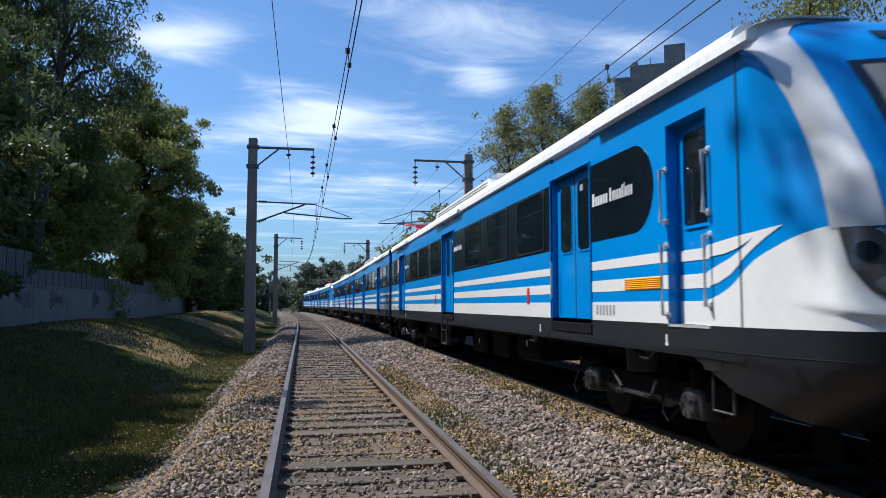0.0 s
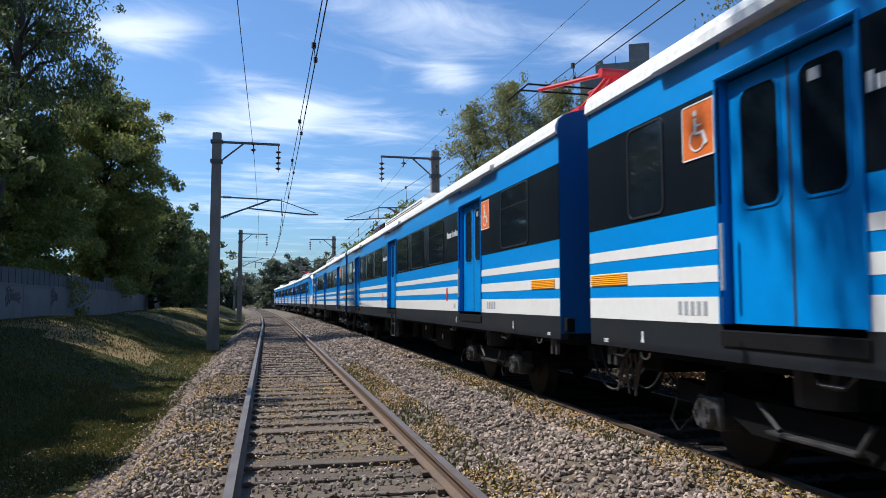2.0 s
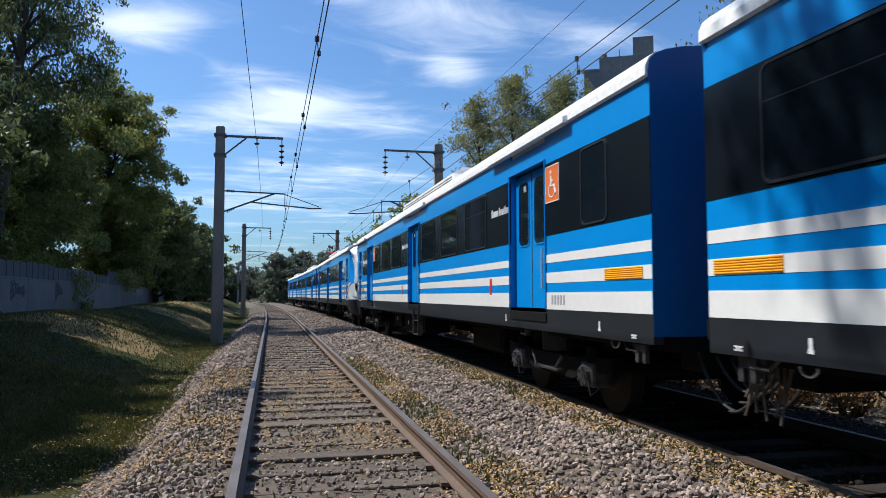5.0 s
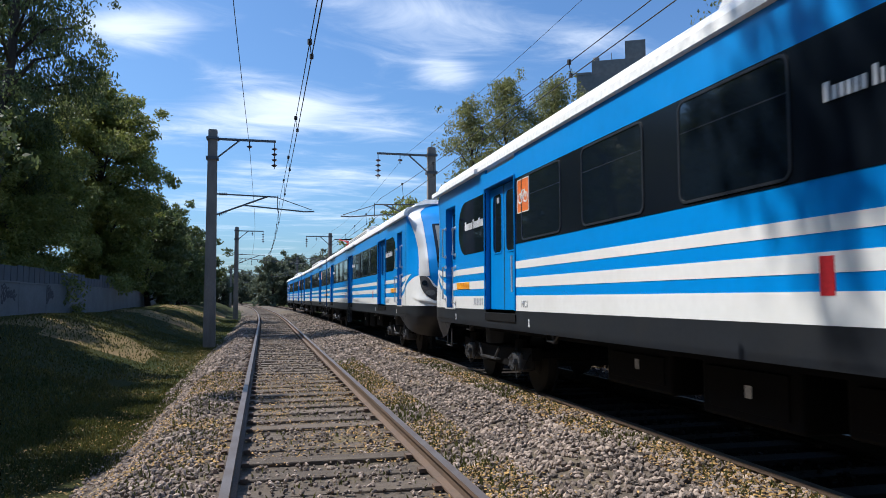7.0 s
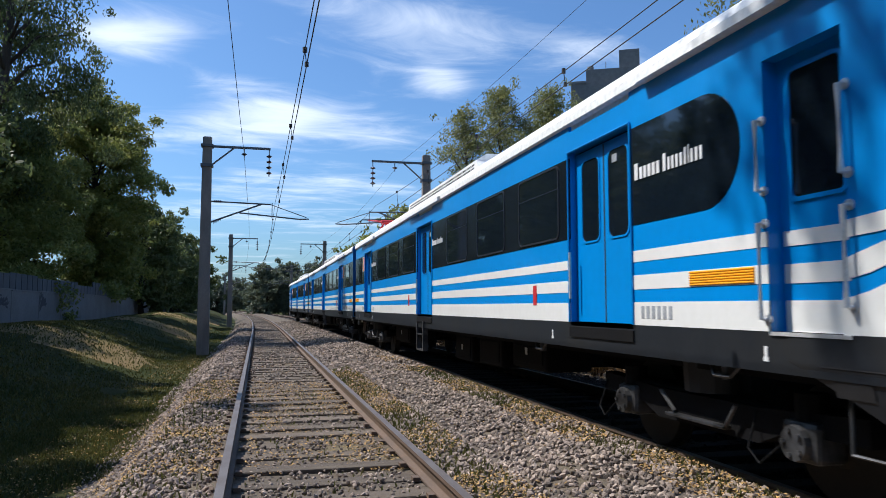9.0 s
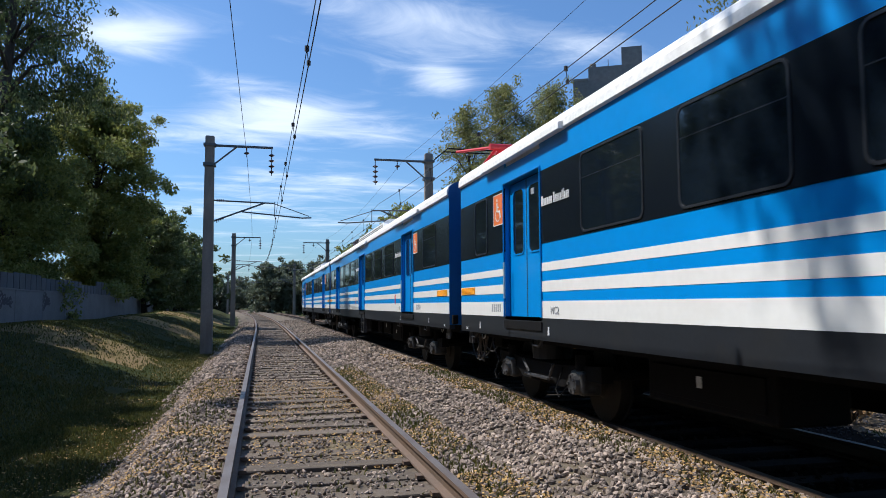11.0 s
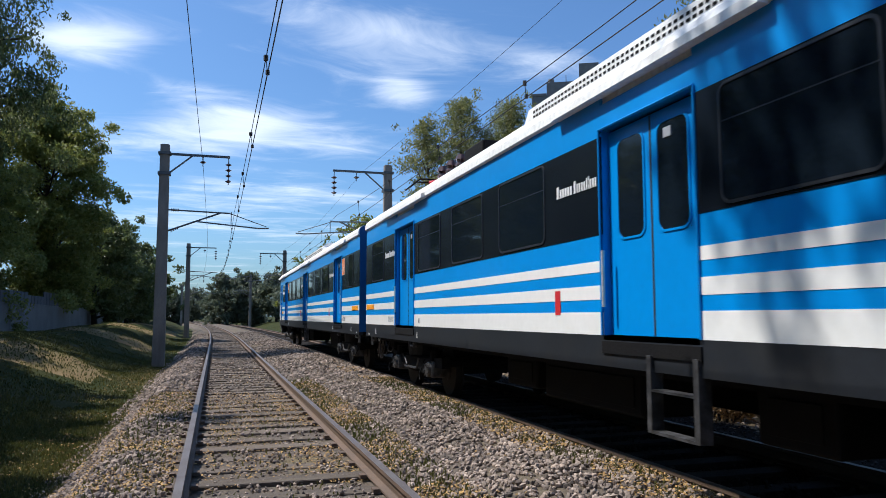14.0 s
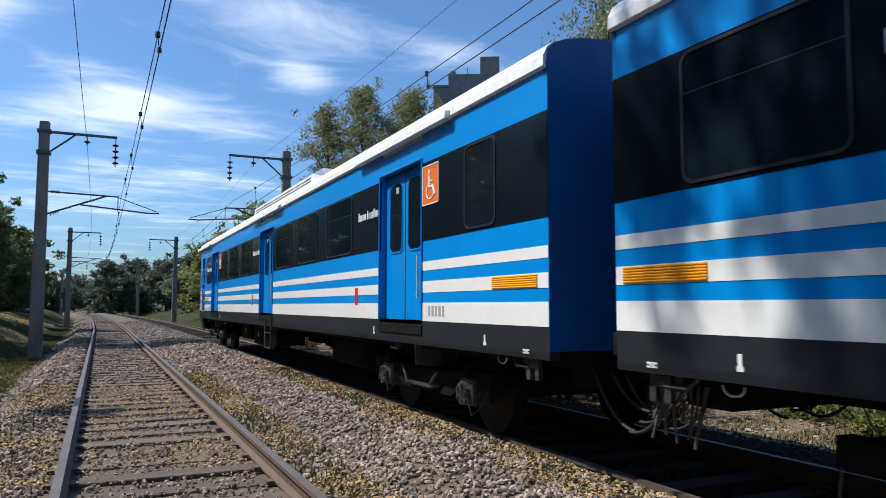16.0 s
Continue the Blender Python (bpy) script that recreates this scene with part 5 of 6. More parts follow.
def aircon(car, cy, length=6.4):
    z0 = 3.48
    out = [(1.24, z0), (1.24, z0 + 0.37), (1.05, z0 + 0.49), (-1.05, z0 + 0.49), (-1.24, z0 + 0.37), (-1.24, z0)]
    bm = prism(out, cy - length / 2, cy + length / 2)
    for v in bm.verts:
        if v.co.z > z0 + 0.05:
            v.co.y += -0.35 if v.co.y > cy else 0.35
    u = part("air_conditioner", bm, "roof", car, "white roof air conditioner with slotted sides")
    verts, faces = [], []
    for s in (-1, 1):
        for k in range(66):
            for r in range(5):
                y = cy - length / 2 + 0.45 + k * (length - 0.9) / 66
                z = z0 + 0.06 + 0.058 * r
                b = len(verts)
                x = s * 1.244
                verts += [(x, y, z), (x, y + 0.055, z), (x, y + 0.055, z + 0.03), (x, y, z + 0.03)]
                faces.append((b, b + 1, b + 2, b + 3))
    o = raw("grille", verts, faces, "under", u)
    o["kind"] = "stuff"


def pantograph(car, cy, out, raised):
    """A red single-arm pantograph on four insulators; the arm points along out."""
    p = part("pantograph", box((-0.62, cy - 0.55, 4.02), (0.62, cy + 0.55, 4.09), 0.01), "red", car, "red pantograph on brown insulators")
    for sx in (-1, 1):
        for sy in (-1, 1):
            bm = bmesh.new()
            for k in range(4):
                add_tube(bm, (sx * 0.55, cy + sy * 0.48, 3.6 + 0.1 * k), (sx * 0.55, cy + sy * 0.48, 3.7 + 0.1 * k), 0.1, 0.06, 10)
            part("insulator", bm, "insulator", p)
    head = 4.93 if raised else 4.3
    knee = (cy - out * 0.45, 4.62) if raised else (cy + out * 1.45, 4.16)
    top = (cy + out * (1.4 if raised else 0.05), head)
    foot = cy + out * (0.2 if raised else -0.4)
    bm = bmesh.new()
    add_tube(bm, (0, foot, 4.09), (0, knee[0], knee[1]), 0.06, n=8)
    for sx in (-1, 1):
        add_tube(bm, (sx * 0.4, foot, 4.09), (sx * 0.1, knee[0], knee[1] - 0.03), 0.03, n=6)
    add_tube(bm, (-0.24, knee[0], knee[1]), (0.24, knee[0], knee[1]), 0.07, n=8)
    add_tube(bm, (0.2, foot + out * 0.3, 4.12), (0.12, knee[0] + out * 0.3, knee[1] - 0.02), 0.022, n=6)
    part("lower_arm", bm, "red", p)
    bm = bmesh.new()
    for s in (-1, 1):
        add_tube(bm, (s * 0.12, knee[0], knee[1]), (s * 0.45, top[0], top[1] - 0.05), 0.034, n=6)
    part("upper_arm", bm, "red", p)
    bm = bmesh.new()
    for e in (-0.18, 0.18):
        add_path(bm, [(-0.95, top[0] + e, head - 0.22), (-0.72, top[0] + e, head - 0.02), (0.72, top[0] + e, head - 0.02), (0.95, top[0] + e, head - 0.22)], 0.017, 6)
    part("collector_head", bm, "under", p, "dark curved collector strips")
    for k, oy in enumerate((1.6, 2.2, 2.9)):
        bm = bmesh.new()
        yy = cy + (-out if not raised else out) * oy
        for j in range(5):
            add_tube(bm, (-0.5 + 0.3 * k, yy, 3.62 + 0.1 * j), (-0.5 + 0.3 * k, yy, 3.72 + 0.1 * j), 0.1, 0.06, 10)
        part("insulator", bm, "insulator", p)
    bm = bmesh.new()
    d = -out if not raised else out
    add_path(bm, [(-0.5, cy + d * 1.6, 4.15), (-0.3, cy + d * 2.2, 4.3), (-0.1, cy + d * 2.9, 4.15), (0.0, cy + d * 3.6, 3.75)], 0.02, 6)
    part("roof_cable", bm, "wire", p)


def roof_rails(car, y0, y1):
    for s in (-1, 1):
        bm = bmesh.new()
        add_tube(bm, (s * 1.1, y0, 3.76), (s * 1.1, y1, 3.76), 0.015, n=6)
        k = y0
        while k <= y1:
            add_tube(bm, (s * 1.1, k, 3.55), (s * 1.1, k, 3.76), 0.012, n=6)
            k += 0.7
        part("roof_rail", bm, "roof", car)


def body_core(car, y0, y1):
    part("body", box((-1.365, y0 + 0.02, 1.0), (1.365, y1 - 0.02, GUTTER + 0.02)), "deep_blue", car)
    for s in (-1, 1):
        part("solebar", slab(s, y0, y1, 0.93, FLOOR, 0.0, 0.1), "solebar", car, "dark grey solebar")


def small_marks(car, side, ys):
    for y in ys:
        bm = bmesh.new()
        x0, x1 = sorted((side * HALF, side * (HALF + 0.006)))
        add_box(bm, (x0, y - 0.025, 1.0), (x1, y + 0.025, 1.03))
        add_box(bm, (x0, y - 0.015, 1.03), (x1, y + 0.015, 1.1))
        part("jacking_mark", bm, "letter", car)
        bm = bmesh.new()
        add_box(bm, (min(side * 1.36, side * 1.42), y + 0.55, 0.82), (max(side * 1.36, side * 1.42), y + 0.62, 0.95))
        add_path(bm, [(side * 1.42, y + 0.4, 0.93), (side * 1.44, y + 0.48, 0.85), (side * 1.44, y + 0.68, 0.85), (side * 1.42, y + 0.76, 0.93)], 0.015, 5)
        part("lifting_eye", bm, "grey_metal", car)


def red_mark(car, side, y):
    part("red_marking", slab(side, y - 0.06, y + 0.06, 1.38, 1.62, 0.006, 0.01), "red", car, "small red rectangle marking")


def windows_between(a, b):
    """Centres and widths of the windows in a bay."""
    n = 3
    step = (b - a) / n
    return [(a + step * (k + 0.5), step * 0.67) for k in range(n)]


NAME_SHAPES = [(0.062, 1.0, 0.02), (0.05, 0.72, 0.016), (0.05, 0.72, 0.016), (0.052, 0.72, 0.016), (0.05, 0.72, 0.016), (0.05, 0.72, 0.05),
               (0.055, 1.0, 0.014), (0.038, 0.72, 0.014), (0.044, 0.72, 0.014), (0.044, 0.72, 0.014), (0.044, 0.72, 0.014), (0.036, 0.92, 0.014),
               (0.018, 1.0, 0.014), (0.044, 0.72, 0.014), (0.044, 0.72, 0.014), (0.04, 0.72, 0.014)]


def name_shapes(car, side, y, z, height=0.135, scale=1.0, material="letter", x_out=0.012):
    """The operator's name as a row of plain letter-sized shapes; y is where the row begins, read from outside."""
    bm = bmesh.new()
    pos = 0.0
    x0, x1 = sorted((side * (HALF + x_out - 0.006), side * (HALF + x_out)))
    for i, (w, h, gap) in enumerate(NAME_SHAPES):
        w, gap = w * scale, gap * scale
        ya, yb = sorted((y + side * pos, y + side * (pos + w * (0.9 if i < 6 else 0.72))))
        add_box(bm, (x0, ya, z), (x1, yb, z + height * h))
        pos += w + gap
    return part("name_marking", bm, material, car, "white row of plain letter-sized bars")


def car_sides(car, doors, y0, y1, text_way, end_win, low_win=None):
    """Doors, panels, stripes, windows and writing on both sides; text_way: the way along y from each door to its lettering."""
    for side in (-1, 1):
        cuts = [y0] + [e for d in doors for e in (d - DOOR_W / 2, d + DOOR_W / 2)] + [y1]
        for i in range(0, len(cuts), 2):
            a, b = cuts[i], cuts[i + 1]
            if b - a < 0.1:
                continue
            if b - a > 4:
                w = windows_between(a + (0.9 if text_way > 0 else 0.0), b - (0.9 if text_way < 0 else 0.0))
            else:
                w = [(b - end_win[0], end_win[1])] if b == y1 else [(a + (low_win or end_win)[0], (low_win or end_win)[1])]
            side_run(car, side, a, b, True, (a, b), w)
        for d in doors:
            passenger_door(car, side, d)
            part("lintel", slab(side, d - DOOR_W / 2, d + DOOR_W / 2, DOOR_TOP, GUTTER + 0.02, 0, 0.134), "blue", car)


def add_text(car, side, d, way):
    """The operator's name just past a door edge."""
    start = d + way * (DOOR_W / 2 + 0.07)
    lo = min(start, start + way * 0.82)
    name_shapes(car, side, lo if side > 0 else lo + 0.82, 2.55, 0.12, 0.84)


def table(rows, z):
    """Columns of a table, read off at z along its first column."""
    keys = [r[0] for r in rows]
    return [float(np.interp(z, keys, [r[k] for r in rows])) for k in range(1, len(rows[0]))]


# the driving end in plan, height by height: how far out and how far back the hoop's two edges stand, and how far back the middle stands
HOOP = [(0.44, 1.15, 1.25, 0.92, 1.06), (0.6, 1.27, 0.98, 1.02, 0.78), (0.75, 1.33, 0.80, 1.08, 0.54), (0.95, 1.36, 0.64, 1.12, 0.38), (1.2, 1.36, 0.59, 1.12, 0.34),
        (1.6, 1.345, 0.62, 1.13, 0.36), (1.95, 1.33, 0.655, 1.14, 0.38), (2.25, 1.305, 0.76, 1.15, 0.46), (2.55, 1.30, 0.885, 1.145, 0.63),
        (2.85, 1.345, 1.0, 1.16, 0.79), (3.15, 1.43, 1.13, 1.17, 0.98), (3.28, 1.465, 1.25, 1.185, 1.075), (3.36, 1.46, 1.40, 1.19, 1.14),
        (3.45, 1.44, 1.41, 1.17, 1.23), (3.6, 1.32, 1.415, 1.04, 1.35), (3.7, 1.05, 1.418, 0.78, 1.41), (3.74, 0.42, 1.42, 0.3, 1.42)]
MIDDLE = [(0.44, 1.0), (0.75, 0.44), (0.95, 0.21), (1.2, 0.1), (1.4, 0.06), (1.6, 0.06), (1.8, 0.08), (2.05, 0.12), (2.4, 0.25), (2.8, 0.45), (3.1, 0.64),
          (3.3, 0.80), (3.5, 1.02), (3.65, 1.22), (3.74, 1.42)]
NOSE_KEYS = (-0.2, 0.0, 0.16, 0.22, 0.36, 0.5, 0.64)
SEAM = 1.42
# edges of the paint on the cheek, by the way round the nose
CHEEK_LINE = [(-0.107, 1.405), (-0.065, 1.452), (-0.039, 1.496), (-0.017, 1.546), (0.01, 1.636), (0.034, 1.706), (0.056, 1.753), (0.08, 1.797), (0.1, 1.835), (0.124, 1.87), (0.149, 1.895), (0.16, 1.9),
              (0.214, 1.86), (0.238, 1.735), (0.255, 1.656), (0.293, 1.63), (0.5, 1.62)]
TAIL_TOP = [(-0.098, 1.866), (-0.014, 1.901), (0.037, 1.917), (0.09, 1.945)]
WEDGE_TOP = [(-0.1, 1.764), (-0.045, 1.778), (-0.015, 1.802), (0.012, 1.836), (0.033, 1.876)]
WEDGE_LOW = [(-0.1, 1.645), (-0.062, 1.696), (-0.029, 1.739), (-0.001, 1.787), (0.018, 1.831), (0.033, 1.876)]
TAIL_LOW = [(-0.1, 1.52), (-0.064, 1.553), (-0.031, 1.606), (-0.009, 1.667), (0.011, 1.735), (0.035, 1.799), (0.058, 1.865), (0.09, 1.944)]
SKIRT_LINE = [(-0.205, 1.02), (-0.105, 0.81), (-0.05, 0.68), (0.1, 0.575), (0.21, 0.49), (0.5, 0.45)]
LIP_LINE = [(0.06, 1.435), (0.15, 1.341), (0.25, 1.252)]
LAMP_BACK = [(1.32, 0.246), (1.36, 0.226), (1.468, 0.197), (1.616, 0.18), (1.88, 0.172)]
LAMP_FRONT = [(1.32, 0.258), (1.60, 0.261), (1.656, 0.24), (1.84, 0.216), (1.88, 0.2)]


def nose(car, yt, out):
    """The rounded driving end; yt is its foremost y and out the way it faces. Places on it go by a, the way round (0 and 1 are the seams with the sides), and the height."""
    def half(z):
        if z > GUTTER + 0.1:
            s = min(1.0, (z - GUTTER - 0.1) / (CROWN - GUTTER - 0.1)) ** 1.25
            return max(0.42, 1.47 * max(0.0, 1 - s * s) ** 0.275)
        return 1.5 - 0.3 * max(0.0, z - GUTTER) - 0.25 * max(0.0, 1.0 - z)
    def raw_at(a, z):
        flip = 1
        if a > 0.5:
            a, flip = 1 - a, -1
        w = half(z)
        zz = z if z < GUTTER + 0.1 else GUTTER + 0.1 + (z - GUTTER - 0.1) * (ROOF_TOP - GUTTER - 0.1) / (CROWN - GUTTER - 0.1)
        if a <= 0:
            return Vector((-flip * w, yt - out * (SEAM - 4.8 * a), zz))
        ox, oy, ix, iy = table(HOOP, z)
        c = table(MIDDLE, z)[0]
        px, py = (w, w, ox, ix, 0.55 * ix, 0.0, -0.55 * ix), (2.3, SEAM, oy, iy, c + 0.22 * (iy - c), c, c + 0.22 * (iy - c))
        k = next((q for q in range(1, 5) if a <= NOSE_KEYS[q + 1]), 4)
        h = NOSE_KEYS[k + 1] - NOSE_KEYS[k]
        t = (a - NOSE_KEYS[k]) / h
        got = []
        for p in (px, py):
            m0 = (p[k + 1] - p[k - 1]) / (NOSE_KEYS[k + 1] - NOSE_KEYS[k - 1]) * h
            m1 = (p[k + 2] - p[k]) / (NOSE_KEYS[k + 2] - NOSE_KEYS[k]) * h
            if k == 1 and p is px:
                m0 = 0.0
            got.append(p[k] * (2 * t ** 3 - 3 * t * t + 1) + m0 * (t ** 3 - 2 * t * t + t) + p[k + 1] * (3 * t * t - 2 * t ** 3) + m1 * (t ** 3 - t * t))
        return Vector((-flip * got[0], yt - out * got[1], zz))
    def at(a, z, off=0.0):
        p = raw_at(a, z)
        if off:
            nrm = (raw_at(a + 0.004, z) - raw_at(a - 0.004, z)).cross(raw_at(a, min(3.74, z + 0.01)) - raw_at(a, z - 0.01))
            if nrm.length > 1e-9:
                nrm.normalize()
                p = p + nrm * (off if nrm.dot(Vector((p.x, out * 1.2, 0))) > 0 else -off)
        return p
    def patch(name, fa, fz, material, label="", na=16, nz=16, off=0.0, parent=None, mirror=False):
        """fa(s, z) and fz(s, t) give the two parameters over the unit square; off is a distance or a function of both."""
        bm = bmesh.new()
        g = []
        for i in range(na + 1):
            row = []
            for j in range(nz + 1):
                z = fz(i / na, j / nz)
                a = fa(i / na, z)
                row.append(bm.verts.new(at(1 - a if mirror else a, z, off(a, z) if callable(off) else off)))
            g.append(row)
        for i in range(na):
            for j in range(nz):
                bm.faces.new((g[i][j], g[i + 1][j], g[i + 1][j + 1], g[i][j + 1]))
        c = Vector((0, yt - out * 2.0, 2.0))
        bmesh.ops.recalc_face_normals(bm, faces=bm.faces)
        f = bm.faces[:][len(bm.faces) // 2]
        if f.normal.dot(f.calc_center_median() - c) < 0:
            bmesh.ops.reverse_faces(bm, faces=bm.faces)
        return part(name, bm, material, parent or n, label, smooth=True)
    lerp = lambda p, q, t: p + (q - p) * t
    span = lambda lo, hi: (lambda s, z: lerp(lo, hi, s))
    line = lambda rows, a: table(rows, a if a <= 0.5 else 1 - a)[0]
    n = part("nose", box((-1.15, min(yt - out * 1.62, yt - out * 1.5), 1.0), (1.15, max(yt - out * 1.62, yt - out * 1.5), 3.5)), "under", car,
             "rounded driving end with silver hoop and raked windscreen")
    def lip(a, z):
        """The crest that sweeps forward below the headlight."""
        d = z - line(LIP_LINE, a)
        grow = smooth01(0.08, 0.22, a) * smooth01(0.36, 0.25, a)
        return 0.004 + 0.032 * grow * (math.exp(-(d / 0.13) ** 2) if d > 0 else max(0.0, 1 + d / 0.03))
    for mirror in (False, True):
        patch("cheek_lower", span(-0.107, 0.30), lambda s, t: lerp(FLOOR, line(CHEEK_LINE, lerp(-0.107, 0.30, s)), t), "white", "white lower cheek with a swept crest", 60, 34, off=lip, mirror=mirror)
        patch("cheek_upper", span(0.0, 0.163), lambda s, t: lerp(line(CHEEK_LINE, 0.163 * s), GUTTER + 0.1, t), "blue", "", 18, 30, mirror=mirror)
        patch("hoop", span(0.16, 0.22), lambda s, t: lerp(1.88, 3.738, t), "silver", "silver-white hoop round the windscreen", 8, 44, off=0.008, mirror=mirror)
        patch("hoop_top", span(0.0, 0.165), lambda s, t: lerp(GUTTER + 0.09, 3.738, t), "silver", "", 8, 12, off=0.006, mirror=mirror)
        # the two upper stripes run together into a swept tail
        patch("swept_stripe", span(-0.098, 0.0895), lambda s, t: lerp(line(WEDGE_TOP, lerp(-0.098, 0.0895, s)) if s < 0.69 else lerp(1.876, 1.944, (s - 0.69) / 0.31), line(TAIL_TOP, lerp(-0.098, 0.0895, s)), t),
              "white", "white swept stripe", 40, 3, off=0.006, mirror=mirror)
        patch("swept_stripe", span(-0.098, 0.0895), lambda s, t: lerp(line(TAIL_LOW, lerp(-0.098, 0.0895, s)), line(WEDGE_LOW, lerp(-0.098, 0.0895, s)) if s < 0.69 else lerp(1.877, 1.945, (s - 0.69) / 0.31), t),
              "white", "white swept stripe", 40, 3, off=0.0055, mirror=mirror)
        patch("seam", span(-0.002, 0.002), lambda s, t: lerp(FLOOR, GUTTER + 0.05, t), "seal", "", 2, 20, off=0.0075, mirror=mirror)
        hl = patch("headlight", lambda s, z: lerp(table(LAMP_BACK, z)[0], table(LAMP_FRONT, z)[0], s), lambda s, t: lerp(1.32, 1.88, t), "lamp_case", "dark slanted headlight cluster", 10, 24, off=0.03, mirror=mirror)
        def lens(name, a0, z0, ra, rz, material, off, label=""):
            return patch(name, lambda s, z: a0 + ra * (2 * s - 1), lambda s, t: z0 + rz * (2 * t - 1) * max(0.03, 1 - (2 * s - 1) ** 2) ** 0.5, material, label, 12, 6, off=off, parent=hl, mirror=mirror)
        lens("headlamp", 0.226, 1.50, 0.024, 0.065, "lamp", 0.04, "clear faceted headlamp")
        lens("upper_lamp", 0.198, 1.72, 0.013, 0.062, "glass", 0.038)
        patch("skirt", span(-0.205, 0.5), lambda s, t: lerp(line(SKIRT_LINE, lerp(-0.205, 0.5, s)), FLOOR, t), "solebar", "dark grey curved front skirt", 44, 14, off=0.006, mirror=mirror)
        patch("skirt_joint", span(-0.15, 0.5), lambda s, t: lerp(1.0, 1.008, t), "rubber", "", 40, 1, off=0.009, mirror=mirror)
        patch("skirt_recess", span(-0.13, -0.07), lambda s, t: lerp(0.83, 0.93, t), "rubber", "", 2, 2, off=0.012, mirror=mirror)
        patch("skirt_plate", span(0.27, 0.34), lambda s, t: lerp(0.93, 1.1, t), "under", "", 6, 2, off=0.014, mirror=mirror)
    patch("front_lower", span(0.30, 0.70), lambda s, t: lerp(FLOOR, line(CHEEK_LINE, lerp(0.30, 0.70, s)), t), "white", "white lower front", 24, 8, off=0.004)
    patch("front_upper", span(0.21, 0.79), lambda s, t: lerp(line(CHEEK_LINE, lerp(0.21, 0.79, s)) - 0.01, 3.738, t), "blue", "", 48, 34)
    ws = patch("windscreen", span(0.272, 0.728), lambda s, t: lerp(2.0, 3.12, t), "glass", "black raked windscreen", 24, 14, off=0.010)
    patch("sun_blind", span(0.29, 0.71), lambda s, t: lerp(2.39, 3.07, t), "blind", "pale grey blind", 16, 6, off=0.015, parent=ws)
    patch("destination_sign", span(0.355, 0.645), lambda s, t: lerp(3.32, 3.43, t), "band", "", 12, 4, off=0.01)
    bm = bmesh.new()
    for k in range(16):
        w, y = (0.05 if k < 6 else 0.04), yt - out * (table(MIDDLE, 1.5)[0] - 0.005)
        x = -0.55 + 0.068 * k + (0.04 if k > 5 else 0)
        add_box(bm, (x, min(y, y - out * 0.06), 1.42), (x + w, max(y, y - out * 0.06), 1.42 + (0.15 if k in (0, 6, 12) else 0.11)))
    part("name_marking", bm, "deep_blue", n, "blue row of plain letter-sized bars")
    bm = bmesh.new()
    add_box(bm, (-0.16, min(yt - out * 0.9, yt + out * 0.28), 0.75), (0.16, max(yt - out * 0.9, yt + out * 0.28), 1.02), 0.03)
    add_box(bm, (-0.24, min(yt + out * 0.12, yt + out * 0.3), 0.7), (0.24, max(yt + out * 0.12, yt + out * 0.3), 1.06), 0.03)
    part("coupler", bm, "under", n)
    for s in (-1, 1):
        x, y = s * 1.42, yt - out * 1.84
        part("step", add_path(bmesh.new(), [(x, y - 0.15, 0.82), (x, y - 0.15, 0.5), (x, y + 0.15, 0.5), (x, y + 0.15, 0.82)], 0.016, 6), "grey_metal", n, "dull grey stirrup step")
        a, b = sorted((yt - out * 1.28, yt - out * 1.5))
        part("rail_guard", box((s * 0.84 - 0.05, a, 0.16), (s * 0.84 + 0.05, b, 0.62), 0.02), "under", n)
    return n


def cab_door(car, side, cy):
    w = CAB_DOOR
    d = part("cab_door", slab(side, cy - w / 2, cy + w / 2, FLOOR, 3.03, -0.115, 0.02), "blue", car, "narrow recessed blue driver's door")
    part("door_window", side_outline(side, rounded(0.44, 0.84, 0.05, 3, cy, 2.5), -0.108, 0.01), "glass", d)
    part("window_seal", ring_frame(side, cy, 2.5, 0.5, 0.9, 0.06, 0.03, -0.1, 0.02), "blue", d)
    for z0, z1 in STRIPES:
        part("stripe", slab(side, cy - w / 2 + 0.02, cy + w / 2 - 0.02, z0, z1, -0.11, 0.01), "white", d)
    for e, za, zb in ((-1, 1.36, 1.95), (1, 1.28, 1.92), (-1, 2.14, 2.66), (1, 2.14, 2.62)):
        x, yy = side * (HALF + 0.055), cy + e * (w / 2 + 0.02)
        bm = add_path(bmesh.new(), [(side * HALF, yy, za), (x, yy, za), (x, yy, zb), (side * HALF, yy, zb)], 0.019, 6)
        for z in (za, zb):
            add_tube(bm, (side * (HALF - 0.01), yy, z), (side * (HALF + 0.012), yy, z), 0.034, n=10)
        part("grab_rail", bm, "steel", d, "chrome grab rail")
    part("door_threshold", slab(side, cy - w / 2, cy + w / 2, FLOOR - 0.025, FLOOR, 0.012, 0.13), "steel", d)
    part("lintel", slab(side, cy - w / 2, cy + w / 2, 3.03, GUTTER + 0.1, 0, 0.134), "blue", d)


